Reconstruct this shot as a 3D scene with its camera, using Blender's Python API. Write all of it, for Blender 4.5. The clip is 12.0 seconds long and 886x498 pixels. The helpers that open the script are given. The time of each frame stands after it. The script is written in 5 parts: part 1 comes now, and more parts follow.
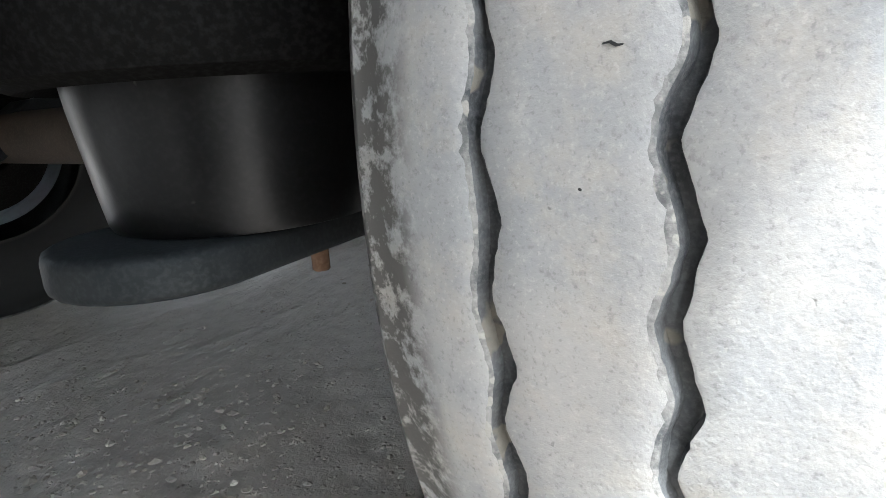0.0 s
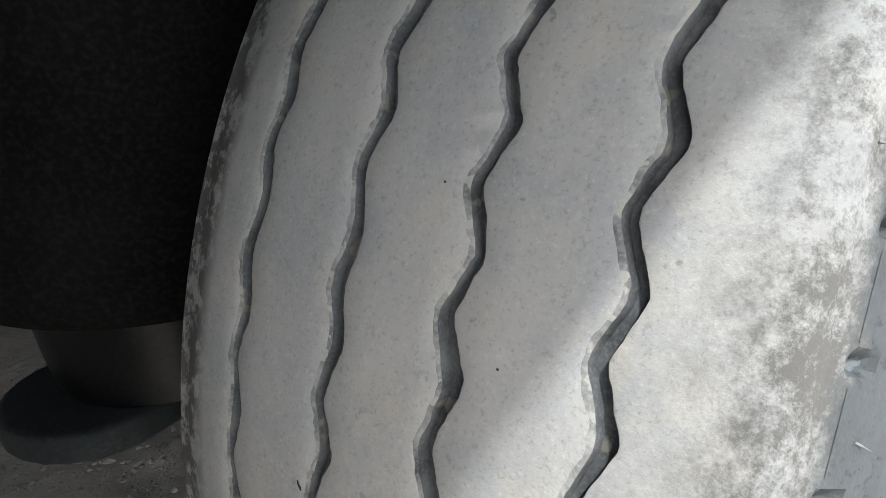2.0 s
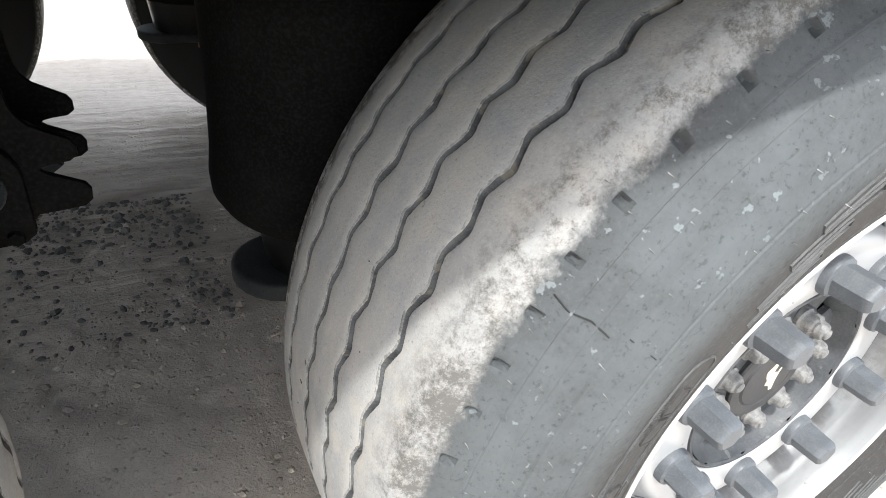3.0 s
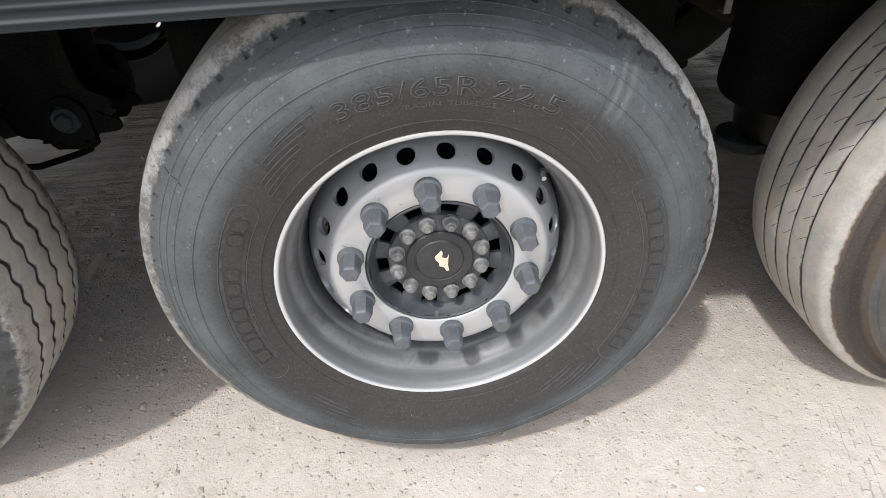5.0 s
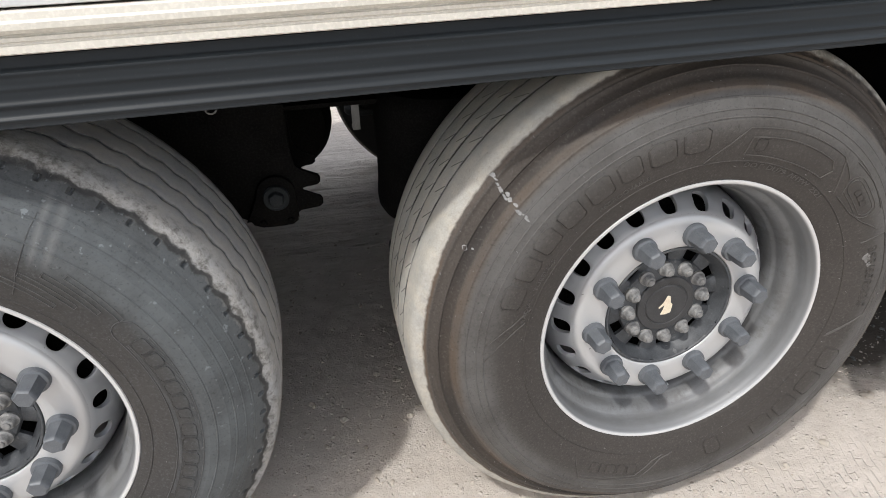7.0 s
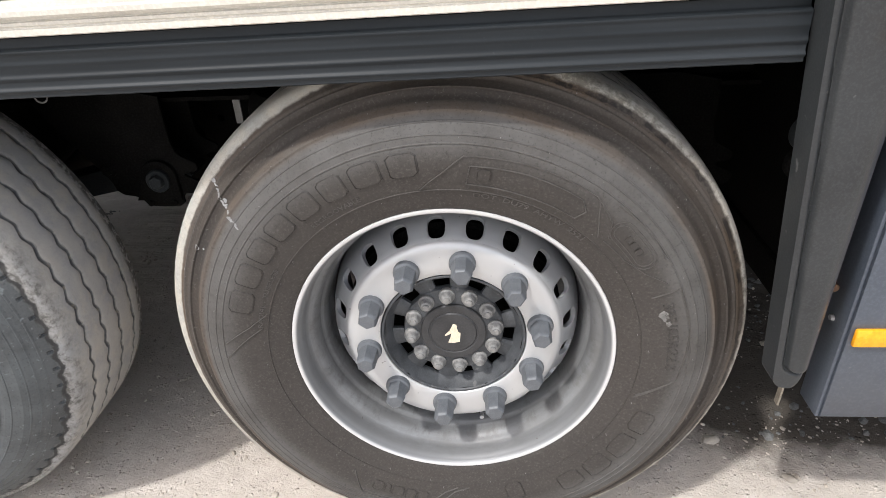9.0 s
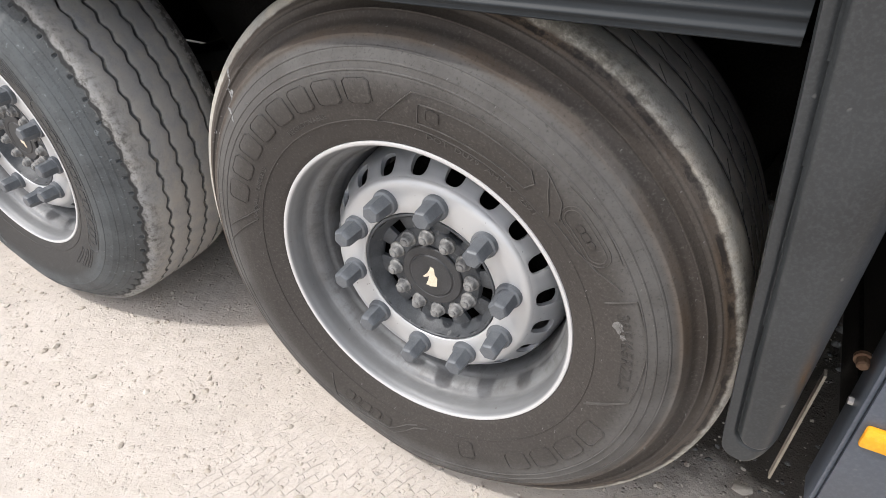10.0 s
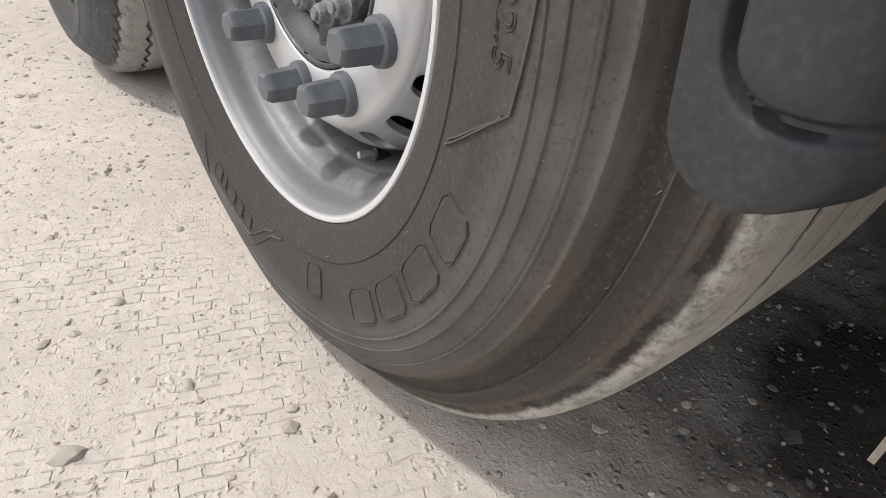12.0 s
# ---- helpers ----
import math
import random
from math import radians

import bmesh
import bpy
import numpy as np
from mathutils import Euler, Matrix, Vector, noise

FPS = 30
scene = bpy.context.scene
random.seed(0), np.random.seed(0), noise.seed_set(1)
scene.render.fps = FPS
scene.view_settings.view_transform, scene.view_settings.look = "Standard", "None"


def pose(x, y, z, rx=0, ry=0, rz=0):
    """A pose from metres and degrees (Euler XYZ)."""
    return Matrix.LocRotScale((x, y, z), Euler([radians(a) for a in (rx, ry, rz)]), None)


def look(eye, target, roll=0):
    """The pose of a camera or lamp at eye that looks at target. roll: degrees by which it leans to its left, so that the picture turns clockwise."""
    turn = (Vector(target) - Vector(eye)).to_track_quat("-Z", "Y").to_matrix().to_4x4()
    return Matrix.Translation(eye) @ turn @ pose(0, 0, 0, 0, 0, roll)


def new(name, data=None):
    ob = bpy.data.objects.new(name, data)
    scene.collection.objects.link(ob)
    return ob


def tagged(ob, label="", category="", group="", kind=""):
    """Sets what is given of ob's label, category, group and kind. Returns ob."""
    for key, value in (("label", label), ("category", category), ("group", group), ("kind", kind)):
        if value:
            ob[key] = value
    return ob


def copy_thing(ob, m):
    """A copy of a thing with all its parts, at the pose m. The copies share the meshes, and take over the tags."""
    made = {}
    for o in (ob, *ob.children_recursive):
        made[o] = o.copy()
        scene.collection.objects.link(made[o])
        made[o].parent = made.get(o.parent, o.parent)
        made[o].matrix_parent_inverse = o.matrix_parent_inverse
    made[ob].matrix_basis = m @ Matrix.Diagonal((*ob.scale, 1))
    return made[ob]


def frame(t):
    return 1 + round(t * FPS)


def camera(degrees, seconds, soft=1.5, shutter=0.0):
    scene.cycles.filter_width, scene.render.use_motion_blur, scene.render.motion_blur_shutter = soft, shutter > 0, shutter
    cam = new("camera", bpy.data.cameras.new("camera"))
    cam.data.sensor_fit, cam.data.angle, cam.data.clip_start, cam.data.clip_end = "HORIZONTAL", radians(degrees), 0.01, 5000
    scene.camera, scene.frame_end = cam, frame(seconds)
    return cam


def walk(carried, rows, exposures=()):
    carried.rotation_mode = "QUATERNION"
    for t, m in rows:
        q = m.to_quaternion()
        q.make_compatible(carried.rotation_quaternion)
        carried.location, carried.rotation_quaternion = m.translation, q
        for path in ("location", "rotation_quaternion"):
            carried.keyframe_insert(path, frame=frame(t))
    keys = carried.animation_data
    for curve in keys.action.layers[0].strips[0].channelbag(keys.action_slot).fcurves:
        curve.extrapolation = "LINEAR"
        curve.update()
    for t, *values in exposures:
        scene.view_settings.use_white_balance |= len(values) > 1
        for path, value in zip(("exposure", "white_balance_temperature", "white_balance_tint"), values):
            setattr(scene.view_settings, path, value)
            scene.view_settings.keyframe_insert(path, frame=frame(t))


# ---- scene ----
# ---- camera ----
cam = camera(72.07, 12.0, soft=0.55)
PATH = [
    (0.0, -0.6880, 0.1721, 0.5517, -55.10, -13.83, -3.84),
    (0.2, -0.6930, 0.1569, 0.5644, -54.21, -13.68, -4.04),
    (0.5, -0.6953, 0.1453, 0.5827, -52.84, -14.70, -6.35),
    (0.8, -0.6913, 0.1406, 0.5894, -52.48, -16.20, -7.34),
    (1.0, -0.6914, 0.1359, 0.5913, -52.54, -16.86, -7.83),
    (1.3, -0.6880, 0.1287, 0.5997, -52.22, -19.01, -3.63),
    (1.5, -0.6795, 0.1021, 0.6507, -55.15, -19.59, -3.13),
    (1.6, -0.6761, 0.0889, 0.6825, -56.34, -20.95, -3.14),
    (1.8, -0.6699, 0.0672, 0.7357, -55.90, -19.23, -1.60),
    (2.0, -0.6742, 0.0436, 0.7866, -56.00, -19.63, 1.30),
    (2.1, -0.6740, 0.0224, 0.8112, -55.49, -21.95, 3.17),
    (2.3, -0.6869, -0.0251, 0.8519, -50.24, -23.31, 4.09),
    (2.5, -0.6947, -0.0662, 0.8896, -46.91, -25.30, 6.16),
    (3.0, -0.6500, -0.2033, 1.0059, -31.72, -32.09, 7.25),
    (3.2, -0.6075, -0.2611, 1.0380, -27.57, -36.07, 6.02),
    (4.8, -0.1381, -0.8032, 1.2311, -3.17, -34.97, -5.11),
    (5.0, -0.0700, -0.8402, 1.2321, -4.83, -36.81, -2.02),
    (5.5, 0.1367, -0.8839, 1.2492, -5.69, -34.05, -3.84),
    (6.0, 0.3542, -0.9660, 1.2590, -3.37, -31.76, -2.16),
    (6.5, 0.4838, -0.9710, 1.2567, -7.92, -28.85, -3.54),
    (7.0, 0.6436, -0.8485, 1.2384, -12.21, -28.79, -1.70),
    (7.2, 0.7131, -0.7888, 1.2416, -16.27, -28.33, 1.09),
    (8.8, 1.3027, -0.9141, 1.2614, 4.29, -29.10, -4.56),
    (9.0, 1.3789, -0.8789, 1.2489, 5.10, -29.50, -3.11),
    (9.5, 1.6114, -0.7468, 1.2537, 17.41, -34.44, -0.32),
    (10.0, 1.7756, -0.6986, 1.2335, 30.09, -35.79, -1.39),
    (10.5, 1.9490, -0.6733, 1.1985, 39.62, -36.33, 4.07),
    (11.0, 1.9347, -0.4857, 1.0886, 40.99, -37.63, 8.59),
    (11.5, 1.9337, -0.3642, 0.9046, 46.32, -37.77, 2.89),
    (11.7, 1.9476, -0.3213, 0.7839, 48.38, -41.82, 4.59),
    (12.0, 1.9416, -0.2609, 0.6205, 50.21, -34.77, 4.25),
]


def view(x, y, z, yaw, pitch, roll):
    return pose(x, y, z, 90 + pitch, 0, yaw) @ pose(0, 0, 0, 0, 0, roll)


walk(cam, [(t, view(x, y, z, yaw, pitch, roll)) for t, x, y, z, yaw, pitch, roll in PATH],
     exposures=[(0.0, 3.0, 6100, 4), (0.5, 2.68, 6150, 3), (1.2, 2.62, 6200, 3), (1.5, 2.4, 6200, 3), (1.8, 1.95, 6300, 4), (2.5, 1.72, 6550, 6), (3.2, 2.0, 6600, 7), (4.8, 1.17, 6600, 9), (7.0, 0.97, 6700, 9), (9.0, 1.28, 6700, 10), (10.5, 1.1, 6700, 10), (12.0, 0.95, 6800, 10)])

# ---- world and sun ----
SUN_WAY = Vector((0.44, 0.475, -1.0)).normalized()
world = bpy.data.worlds.new("world")
scene.world = world
world.use_nodes = True
wn = world.node_tree.nodes
sky = wn.new("ShaderNodeTexSky")
sky.sky_type, sky.sun_disc = "NISHITA", False
sky.sun_elevation = math.asin(-SUN_WAY.z)
sky.sun_rotation = math.atan2(-SUN_WAY.x, -SUN_WAY.y)
sky.dust_density, sky.air_density = 3.0, 1.0
wn["Background"].inputs["Strength"].default_value = 0.131
veil = wn.new("ShaderNodeMix")                # thin high cloud over the whole sky
veil.data_type = "RGBA"
veil.inputs[0].default_value = 0.52
veil.inputs[7].default_value = (5.45, 5.5, 5.7, 1)
world.node_tree.links.new(sky.outputs[0], veil.inputs[6])
world.node_tree.links.new(veil.outputs[2], wn["Background"].inputs["Color"])
sun_data = bpy.data.lights.new("sun", "SUN")
sun_data.energy, sun_data.angle, sun_data.color = 1.22, radians(2.4), (0.975, 0.985, 1.0)
sun = new("sun", sun_data)
sun.matrix_world = look((-2, -5, 10), Vector((-2, -5, 10)) + SUN_WAY)

# ---- measures ----
ZC = 0.5254          # axle height
GAP = 1.306          # axle spacing
R_TREAD = 0.5295
PITCHES = 66

# ---- materials ----


class Nodes:
    """A small writer of node materials."""

    def __init__(self, name):
        self.mat = bpy.data.materials.new(name)
        self.mat.use_nodes = True
        self.tree = self.mat.node_tree
        self.bsdf = self.tree.nodes["Principled BSDF"]
        self.coord = self.tree.nodes.new("ShaderNodeTexCoord").outputs["Object"]

    def put(self, kind, **sets):
        n = self.tree.nodes.new(kind)
        for k, v in sets.items():
            if k in n.inputs:
                n.inputs[k].default_value = v
        return n

    def link(self, a, b):
        self.tree.links.new(a, b)

    def noise(self, scale, detail=4, rough=0.55, vec=None, stretch=None):
        n = self.put("ShaderNodeTexNoise", Scale=scale, Detail=detail, Roughness=rough)
        v = vec or self.coord
        if stretch:
            m = self.put("ShaderNodeMapping", Scale=stretch)
            self.link(v, m.inputs["Vector"])
            v = m.outputs[0]
        self.link(v, n.inputs["Vector"])
        return n.outputs["Fac"]

    def ramp(self, fac, *stops):
        n = self.put("ShaderNodeValToRGB")
        e = n.color_ramp.elements
        while len(e) < len(stops):
            e.new(0.5)
        for el, (p, c) in zip(e, stops):
            el.position = p
            el.color = (*c, 1) if isinstance(c, tuple) else (c, c, c, 1)
        self.link(fac, n.inputs[0])
        return n.outputs[0]

    def math(self, op, a, b=0.0, clamp=False):
        n = self.put("ShaderNodeMath")
        n.operation, n.use_clamp = op, clamp
        for i, v in enumerate((a, b)):
            if isinstance(v, (int, float)):
                n.inputs[i].default_value = v
            else:
                self.link(v, n.inputs[i])
        return n.outputs[0]

    def mix(self, fac, a, b):
        n = self.put("ShaderNodeMix")
        n.data_type = "RGBA"
        for i, v in ((0, fac), (6, a), (7, b)):
            if isinstance(v, (int, float)):
                n.inputs[i].default_value = v
            elif isinstance(v, tuple):
                n.inputs[i].default_value = (*v, 1)
            else:
                self.link(v, n.inputs[i])
        return n.outputs[2]

    def radius(self):
        """Distance from the object's y axis."""
        s = self.put("ShaderNodeSeparateXYZ")
        self.link(self.coord, s.inputs[0])
        x2, z2 = self.math("MULTIPLY", s.outputs[0], s.outputs[0]), self.math("MULTIPLY", s.outputs[2], s.outputs[2])
        return self.math("SQRT", self.math("ADD", x2, z2)), s.outputs

    def done(self, color, rough, metal=0.0, bump=None, strength=0.3, distance=0.002, spec=None):
        for key, v in (("Base Color", color), ("Roughness", rough), ("Metallic", metal)):
            if isinstance(v, tuple):
                self.bsdf.inputs[key].default_value = (*v, 1)
            elif isinstance(v, (int, float)):
                self.bsdf.inputs[key].default_value = v
            else:
                self.link(v, self.bsdf.inputs[key])
        if spec is not None:
            self.bsdf.inputs["Specular IOR Level"].default_value = spec
        if bump is not None:
            b = self.put("ShaderNodeBump", Strength=strength, Distance=distance)
            self.link(bump, b.inputs["Height"])
            self.link(b.outputs[0], self.bsdf.inputs["Normal"])
        return self.mat


def plain(name, lo, hi, rough=0.5, metal=0.0, scale=30, fine=400, strength=0.15, spots=None, spec=None):
    """A surface that varies between two colours at two scales, with optional pale dirt spots."""
    m = Nodes(name)
    broad, grain = m.noise(scale, 5), m.noise(fine, 3)
    c = m.mix(m.ramp(broad, (0.3, 0.0), (0.7, 1.0)), lo, hi)
    c = m.mix(m.math("MULTIPLY", m.ramp(grain, (0.45, 0.0), (0.7, 1.0)), 0.25), c, tuple(min(1, v * 1.6 + 0.02) for v in hi))
    if spots:
        sp = m.ramp(m.noise(spots[0], 2), (spots[1], 0.0), (spots[1] + 0.04, 1.0))
        c = m.mix(m.math("MULTIPLY", sp, spots[3]), c, spots[2])
    r = m.math("ADD", m.math("MULTIPLY", broad, 0.25), rough - 0.12)
    return m.done(c, r, metal, m.math("ADD", grain, broad), strength, 0.001, spec)


def rubber(name, dark, dust, dust_amount, tread_lo, tread_hi, edge, rust=None, wipe=(0.125, 0.139, 0.146), wiped=(), ragged_by=0.030, dirt=1.0, lean=0.0, torn=0.0):
    """Tyre rubber: dark sidewall with dust, and a pale dusty running surface that ends in a ragged edge."""
    m = Nodes(name)
    r, xyz = m.radius()
    broad, mid, grain, speck = m.noise(5, 5, 0.6), m.noise(45, 5, 0.65), m.noise(420, 3), m.noise(230, 4, 0.7)
    wall = m.mix(m.math("MULTIPLY", m.ramp(broad, (0.35, 0.0), (0.7, 1.0)), dust_amount), dark, dust)
    wall = m.mix(m.math("MULTIPLY", m.ramp(mid, (0.45, 0.0), (0.75, 1.0)), 0.3), wall, dust)
    # grey wipe marks on the outer half of the wall, in uneven clouds
    outer = m.ramp(r, (0.385, 0.0), (0.412, 0.8), (0.470, 1.0), (0.500, 0.5))
    cloud = m.ramp(m.noise(11, 6, 0.68), (0.30, 0.25), (0.62, 1.0))
    wall = m.mix(m.math("MULTIPLY", m.math("MULTIPLY", outer, cloud), 0.75), wall, wipe)
    bead = m.math("MULTIPLY", m.ramp(r, (0.30, 1.0), (0.365, 0.8), (0.405, 0.0)), m.ramp(broad, (0.25, 0.5), (0.6, 1.0)))
    wall = m.mix(m.math("MULTIPLY", bead, 0.65), wall, (0.040, 0.034, 0.030))
    if rust:
        rag = m.math("ADD", r, m.math("MULTIPLY", m.math("SUBTRACT", m.noise(7, 5), 0.5), 0.002))
        band = m.ramp(rag, (0.452, 0.0), (0.4600, 0.7), (0.4685, 1.0), (0.4715, 0.35), (0.4890, 0.25), (0.4915, 0.0), (0.5080, 0.0), (0.5115, 1.0), (0.520, 0.9), (0.528, 0.5), (0.535, 0.2))
        # the hollow channel's shade is put into the colour as a dark ring
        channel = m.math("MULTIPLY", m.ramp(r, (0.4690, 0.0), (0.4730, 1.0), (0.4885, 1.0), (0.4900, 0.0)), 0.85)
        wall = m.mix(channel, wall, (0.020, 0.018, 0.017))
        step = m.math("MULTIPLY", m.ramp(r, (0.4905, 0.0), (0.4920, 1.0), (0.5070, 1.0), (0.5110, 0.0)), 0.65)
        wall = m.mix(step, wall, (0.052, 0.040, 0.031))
        band = m.math("MULTIPLY", band, m.ramp(m.noise(5, 5), (0.34, 0.15), (0.62, 1.0)))
        wall = m.mix(m.math("MULTIPLY", band, 0.8), wall, rust)
    flecks = m.math("MULTIPLY", m.ramp(m.noise(85, 3), (0.66, 0.0), (0.69, 1.0)), m.ramp(r, (0.40, 0.15), (0.45, 1.0)))
    wall = m.mix(m.math("MULTIPLY", flecks, 0.0 if rust else 0.45), wall, tuple(v * 2.2 for v in wipe))
    wall = m.mix(m.math("MULTIPLY", m.ramp(speck, (0.54, 0.0), (0.68, 1.0)), 0.5), wall, tuple(v * 1.25 for v in dust))
    wall = m.mix(m.math("MULTIPLY", m.ramp(speck, (0.32, 1.0), (0.44, 0.0)), 0.5), wall, tuple(v * 0.5 for v in dark))
    turn = m.math("ARCTAN2", xyz[2], xyz[0])
    for mid_angle, slant, half in wiped:                  # finger-wide wipe marks across the wall
        off = m.math("ABSOLUTE", m.math("SUBTRACT", turn, m.math("ADD", m.math("MULTIPLY", m.math("SUBTRACT", r, 0.46), radians(slant)), radians(mid_angle))))
        line = m.math("SUBTRACT", 1.0, m.math("MULTIPLY", off, 1.0 / radians(half)), True)
        line = m.math("MULTIPLY", m.math("MULTIPLY", line, m.ramp(r, (0.385, 0.0), (0.42, 1.0), (0.47, 1.0), (0.50, 0.0))), m.ramp(mid, (0.3, 0.4), (0.7, 1.0)))
        wall = m.mix(m.math("MULTIPLY", line, 0.6), wall, (0.20, 0.20, 0.20))
    tread = m.mix(m.ramp(broad, (0.32, 0.0), (0.66, 1.0)), tread_lo, tread_hi)
    bluish = m.ramp(m.noise(16, 5, 0.6), (0.42, 0.0), (0.62, 1.0))
    tread = m.mix(m.math("MULTIPLY", bluish, 0.55), tread, tuple(a * b for a, b in zip(tread_lo, (0.80, 0.85, 0.92))))
    sandy = m.ramp(m.noise(28, 6, 0.7), (0.50, 0.0), (0.66, 1.0))
    tread = m.mix(m.math("MULTIPLY", sandy, 0.5), tread, tuple(a * b for a, b in zip(tread_hi, (1.06, 1.0, 0.91))))
    tread = m.mix(m.math("MULTIPLY", m.ramp(speck, (0.55, 0.0), (0.70, 1.0)), 0.38), tread, tuple(min(1, v * 1.18) for v in tread_hi))
    tread = m.mix(m.math("MULTIPLY", m.ramp(speck, (0.30, 1.0), (0.42, 0.0)), 0.45), tread, tuple(v * 0.55 for v in tread_lo))
    pores = m.noise(560, 3, 0.6)
    tread = m.mix(m.math("MULTIPLY", m.ramp(pores, (0.30, 1.0), (0.42, 0.0)), 0.40), tread, tuple(v * 0.5 for v in tread_lo))
    tread = m.mix(m.math("MULTIPLY", m.ramp(pores, (0.60, 0.0), (0.72, 1.0)), 0.45), tread, tuple(min(1, v * 1.25) for v in tread_hi))
    dots = m.ramp(m.noise(95, 2), (0.735, 0.0), (0.75, 1.0))
    tread = m.mix(m.math("MULTIPLY", dots, 0.3), tread, (0.06, 0.06, 0.06))
    ragged = m.math("ADD", r, m.math("MULTIPLY", m.math("SUBTRACT", mid, 0.5), ragged_by))
    ragged = m.math("ADD", ragged, m.math("MULTIPLY", m.math("SUBTRACT", broad, 0.5), 0.012))
    if lean:                                             # worn further in on the rear side of the wheel
        ragged = m.math("ADD", ragged, m.math("MULTIPLY", m.math("SUBTRACT", m.math("MULTIPLY", xyz[2], -0.2), xyz[0]), lean))
    on = m.math("MULTIPLY", m.math("SUBTRACT", ragged, edge), 130.0 if not lean else 260.0, True)
    patch = m.math("MULTIPLY", m.ramp(r, (0.490, 0.0), (0.498, 1.0), (0.512, 0.9), (0.524, 0.0)), m.ramp(m.math("ADD", m.noise(85, 8, 0.85), m.math("MULTIPLY", m.math("SUBTRACT", m.noise(6, 4), 0.5), 0.3)), (0.46, 0.0), (0.66, 1.0)))
    rim_zone = m.ramp(m.math("MULTIPLY", xyz[1], 10.0), (0.36, 1.0), (0.50, 0.8), (0.66, 0.35), (0.84, 0.0))
    clumps = m.math("ADD", m.noise(60, 8, 0.85), m.math("MULTIPLY", m.math("SUBTRACT", m.noise(5.5, 4), 0.5), 0.35))
    tread = m.mix(m.math("MULTIPLY", rim_zone, 0.35 * dirt), tread, tuple(a * b for a, b in zip(tread_lo, (0.60, 0.62, 0.64))))
    patch = m.math("MAXIMUM", m.math("MULTIPLY", patch, m.ramp(speck, (0.36, 0.3), (0.56, 1.0))), m.math("MULTIPLY", rim_zone, m.ramp(clumps, (0.45, 0.0), (0.64, 1.0))))
    inside = m.ramp(m.math("MULTIPLY", xyz[1], 2.5), (0.735, 0.0), (0.765, 0.7), (0.79, 1.0))
    patch = m.math("MAXIMUM", patch, m.math("MULTIPLY", inside, m.ramp(m.noise(75, 5, 0.7), (0.42, 0.0), (0.54, 1.0))))
    soiled = m.math("ADD", 0.2, m.math("MULTIPLY", m.math("MULTIPLY", m.math("ADD", xyz[0], 0.1), 4.0, True), 0.6)) if lean else dirt
    tread = m.mix(m.math("MULTIPLY", m.math("MULTIPLY", patch, 1.45, True), soiled), tread, tuple(a * b for a, b in zip(tread_lo, (0.35, 0.34, 0.325))))
    if lean:                                             # torn black margin beside the pale surface
        margin = m.ramp(m.math("ADD", 0.5, m.math("MULTIPLY", m.math("SUBTRACT", ragged, edge), 60.0)), (0.02, 0.0), (0.12, 1.0), (0.42, 1.0), (0.52, 0.0))
        margin = m.math("MULTIPLY", margin, m.math("MULTIPLY", m.ramp(m.noise(24, 5, 0.7), (0.42, 0.0), (0.54, 1.0)), m.math("MULTIPLY", m.math("ADD", xyz[0], 0.25), 4.0, True)))
        wall = m.mix(m.math("MULTIPLY", margin, 0.9), wall, (0.020, 0.018, 0.017))
    c = m.mix(on, wall, tread)
    if torn:                                             # torn black scallops along the shoulder on the front side
        off = m.math("ADD", m.math("SUBTRACT", r, torn), m.math("ADD", m.math("MULTIPLY", m.math("SINE", m.math("MULTIPLY", turn, 66.0)), 0.0022), m.math("MULTIPLY", m.math("SUBTRACT", mid, 0.5), 0.016)))
        off = m.math("SUBTRACT", 1.6, m.math("MULTIPLY", m.math("ABSOLUTE", off), 300.0), True)
        c = m.mix(m.math("MULTIPLY", m.math("MULTIPLY", off, m.math("MULTIPLY", m.math("SUBTRACT", xyz[0], 0.12), 6.0, True)), 0.85), c, (0.020, 0.020, 0.020))
    # the inner wall is coloured near black to hold the shade under the trailer
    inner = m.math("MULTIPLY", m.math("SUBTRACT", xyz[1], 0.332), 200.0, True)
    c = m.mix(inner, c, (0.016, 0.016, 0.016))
    rough = m.math("ADD", m.math("MULTIPLY", on, 0.25), m.math("ADD", 0.55, m.math("MULTIPLY", mid, 0.2)))
    h = m.math("ADD", m.math("ADD", m.math("MULTIPLY", mid, 0.3), m.math("MULTIPLY", grain, 0.6)), m.math("MULTIPLY", speck, 0.9))
    h = m.math("SUBTRACT", h, m.math("MULTIPLY", m.math("MULTIPLY", dots, on), 0.6))
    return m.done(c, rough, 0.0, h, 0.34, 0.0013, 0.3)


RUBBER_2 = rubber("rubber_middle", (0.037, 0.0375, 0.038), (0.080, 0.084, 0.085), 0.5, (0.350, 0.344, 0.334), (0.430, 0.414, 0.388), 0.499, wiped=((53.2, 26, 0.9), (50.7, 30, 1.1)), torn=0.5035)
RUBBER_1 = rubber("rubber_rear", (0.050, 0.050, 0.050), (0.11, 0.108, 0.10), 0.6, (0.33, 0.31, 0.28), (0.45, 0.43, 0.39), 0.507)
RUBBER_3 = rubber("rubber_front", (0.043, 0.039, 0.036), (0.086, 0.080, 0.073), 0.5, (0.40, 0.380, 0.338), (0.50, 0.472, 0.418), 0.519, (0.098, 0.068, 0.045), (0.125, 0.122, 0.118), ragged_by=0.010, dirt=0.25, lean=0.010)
RAISED = plain("rubber_raised", (0.048, 0.049, 0.050), (0.088, 0.090, 0.090), 0.5, 0, 40, 500)
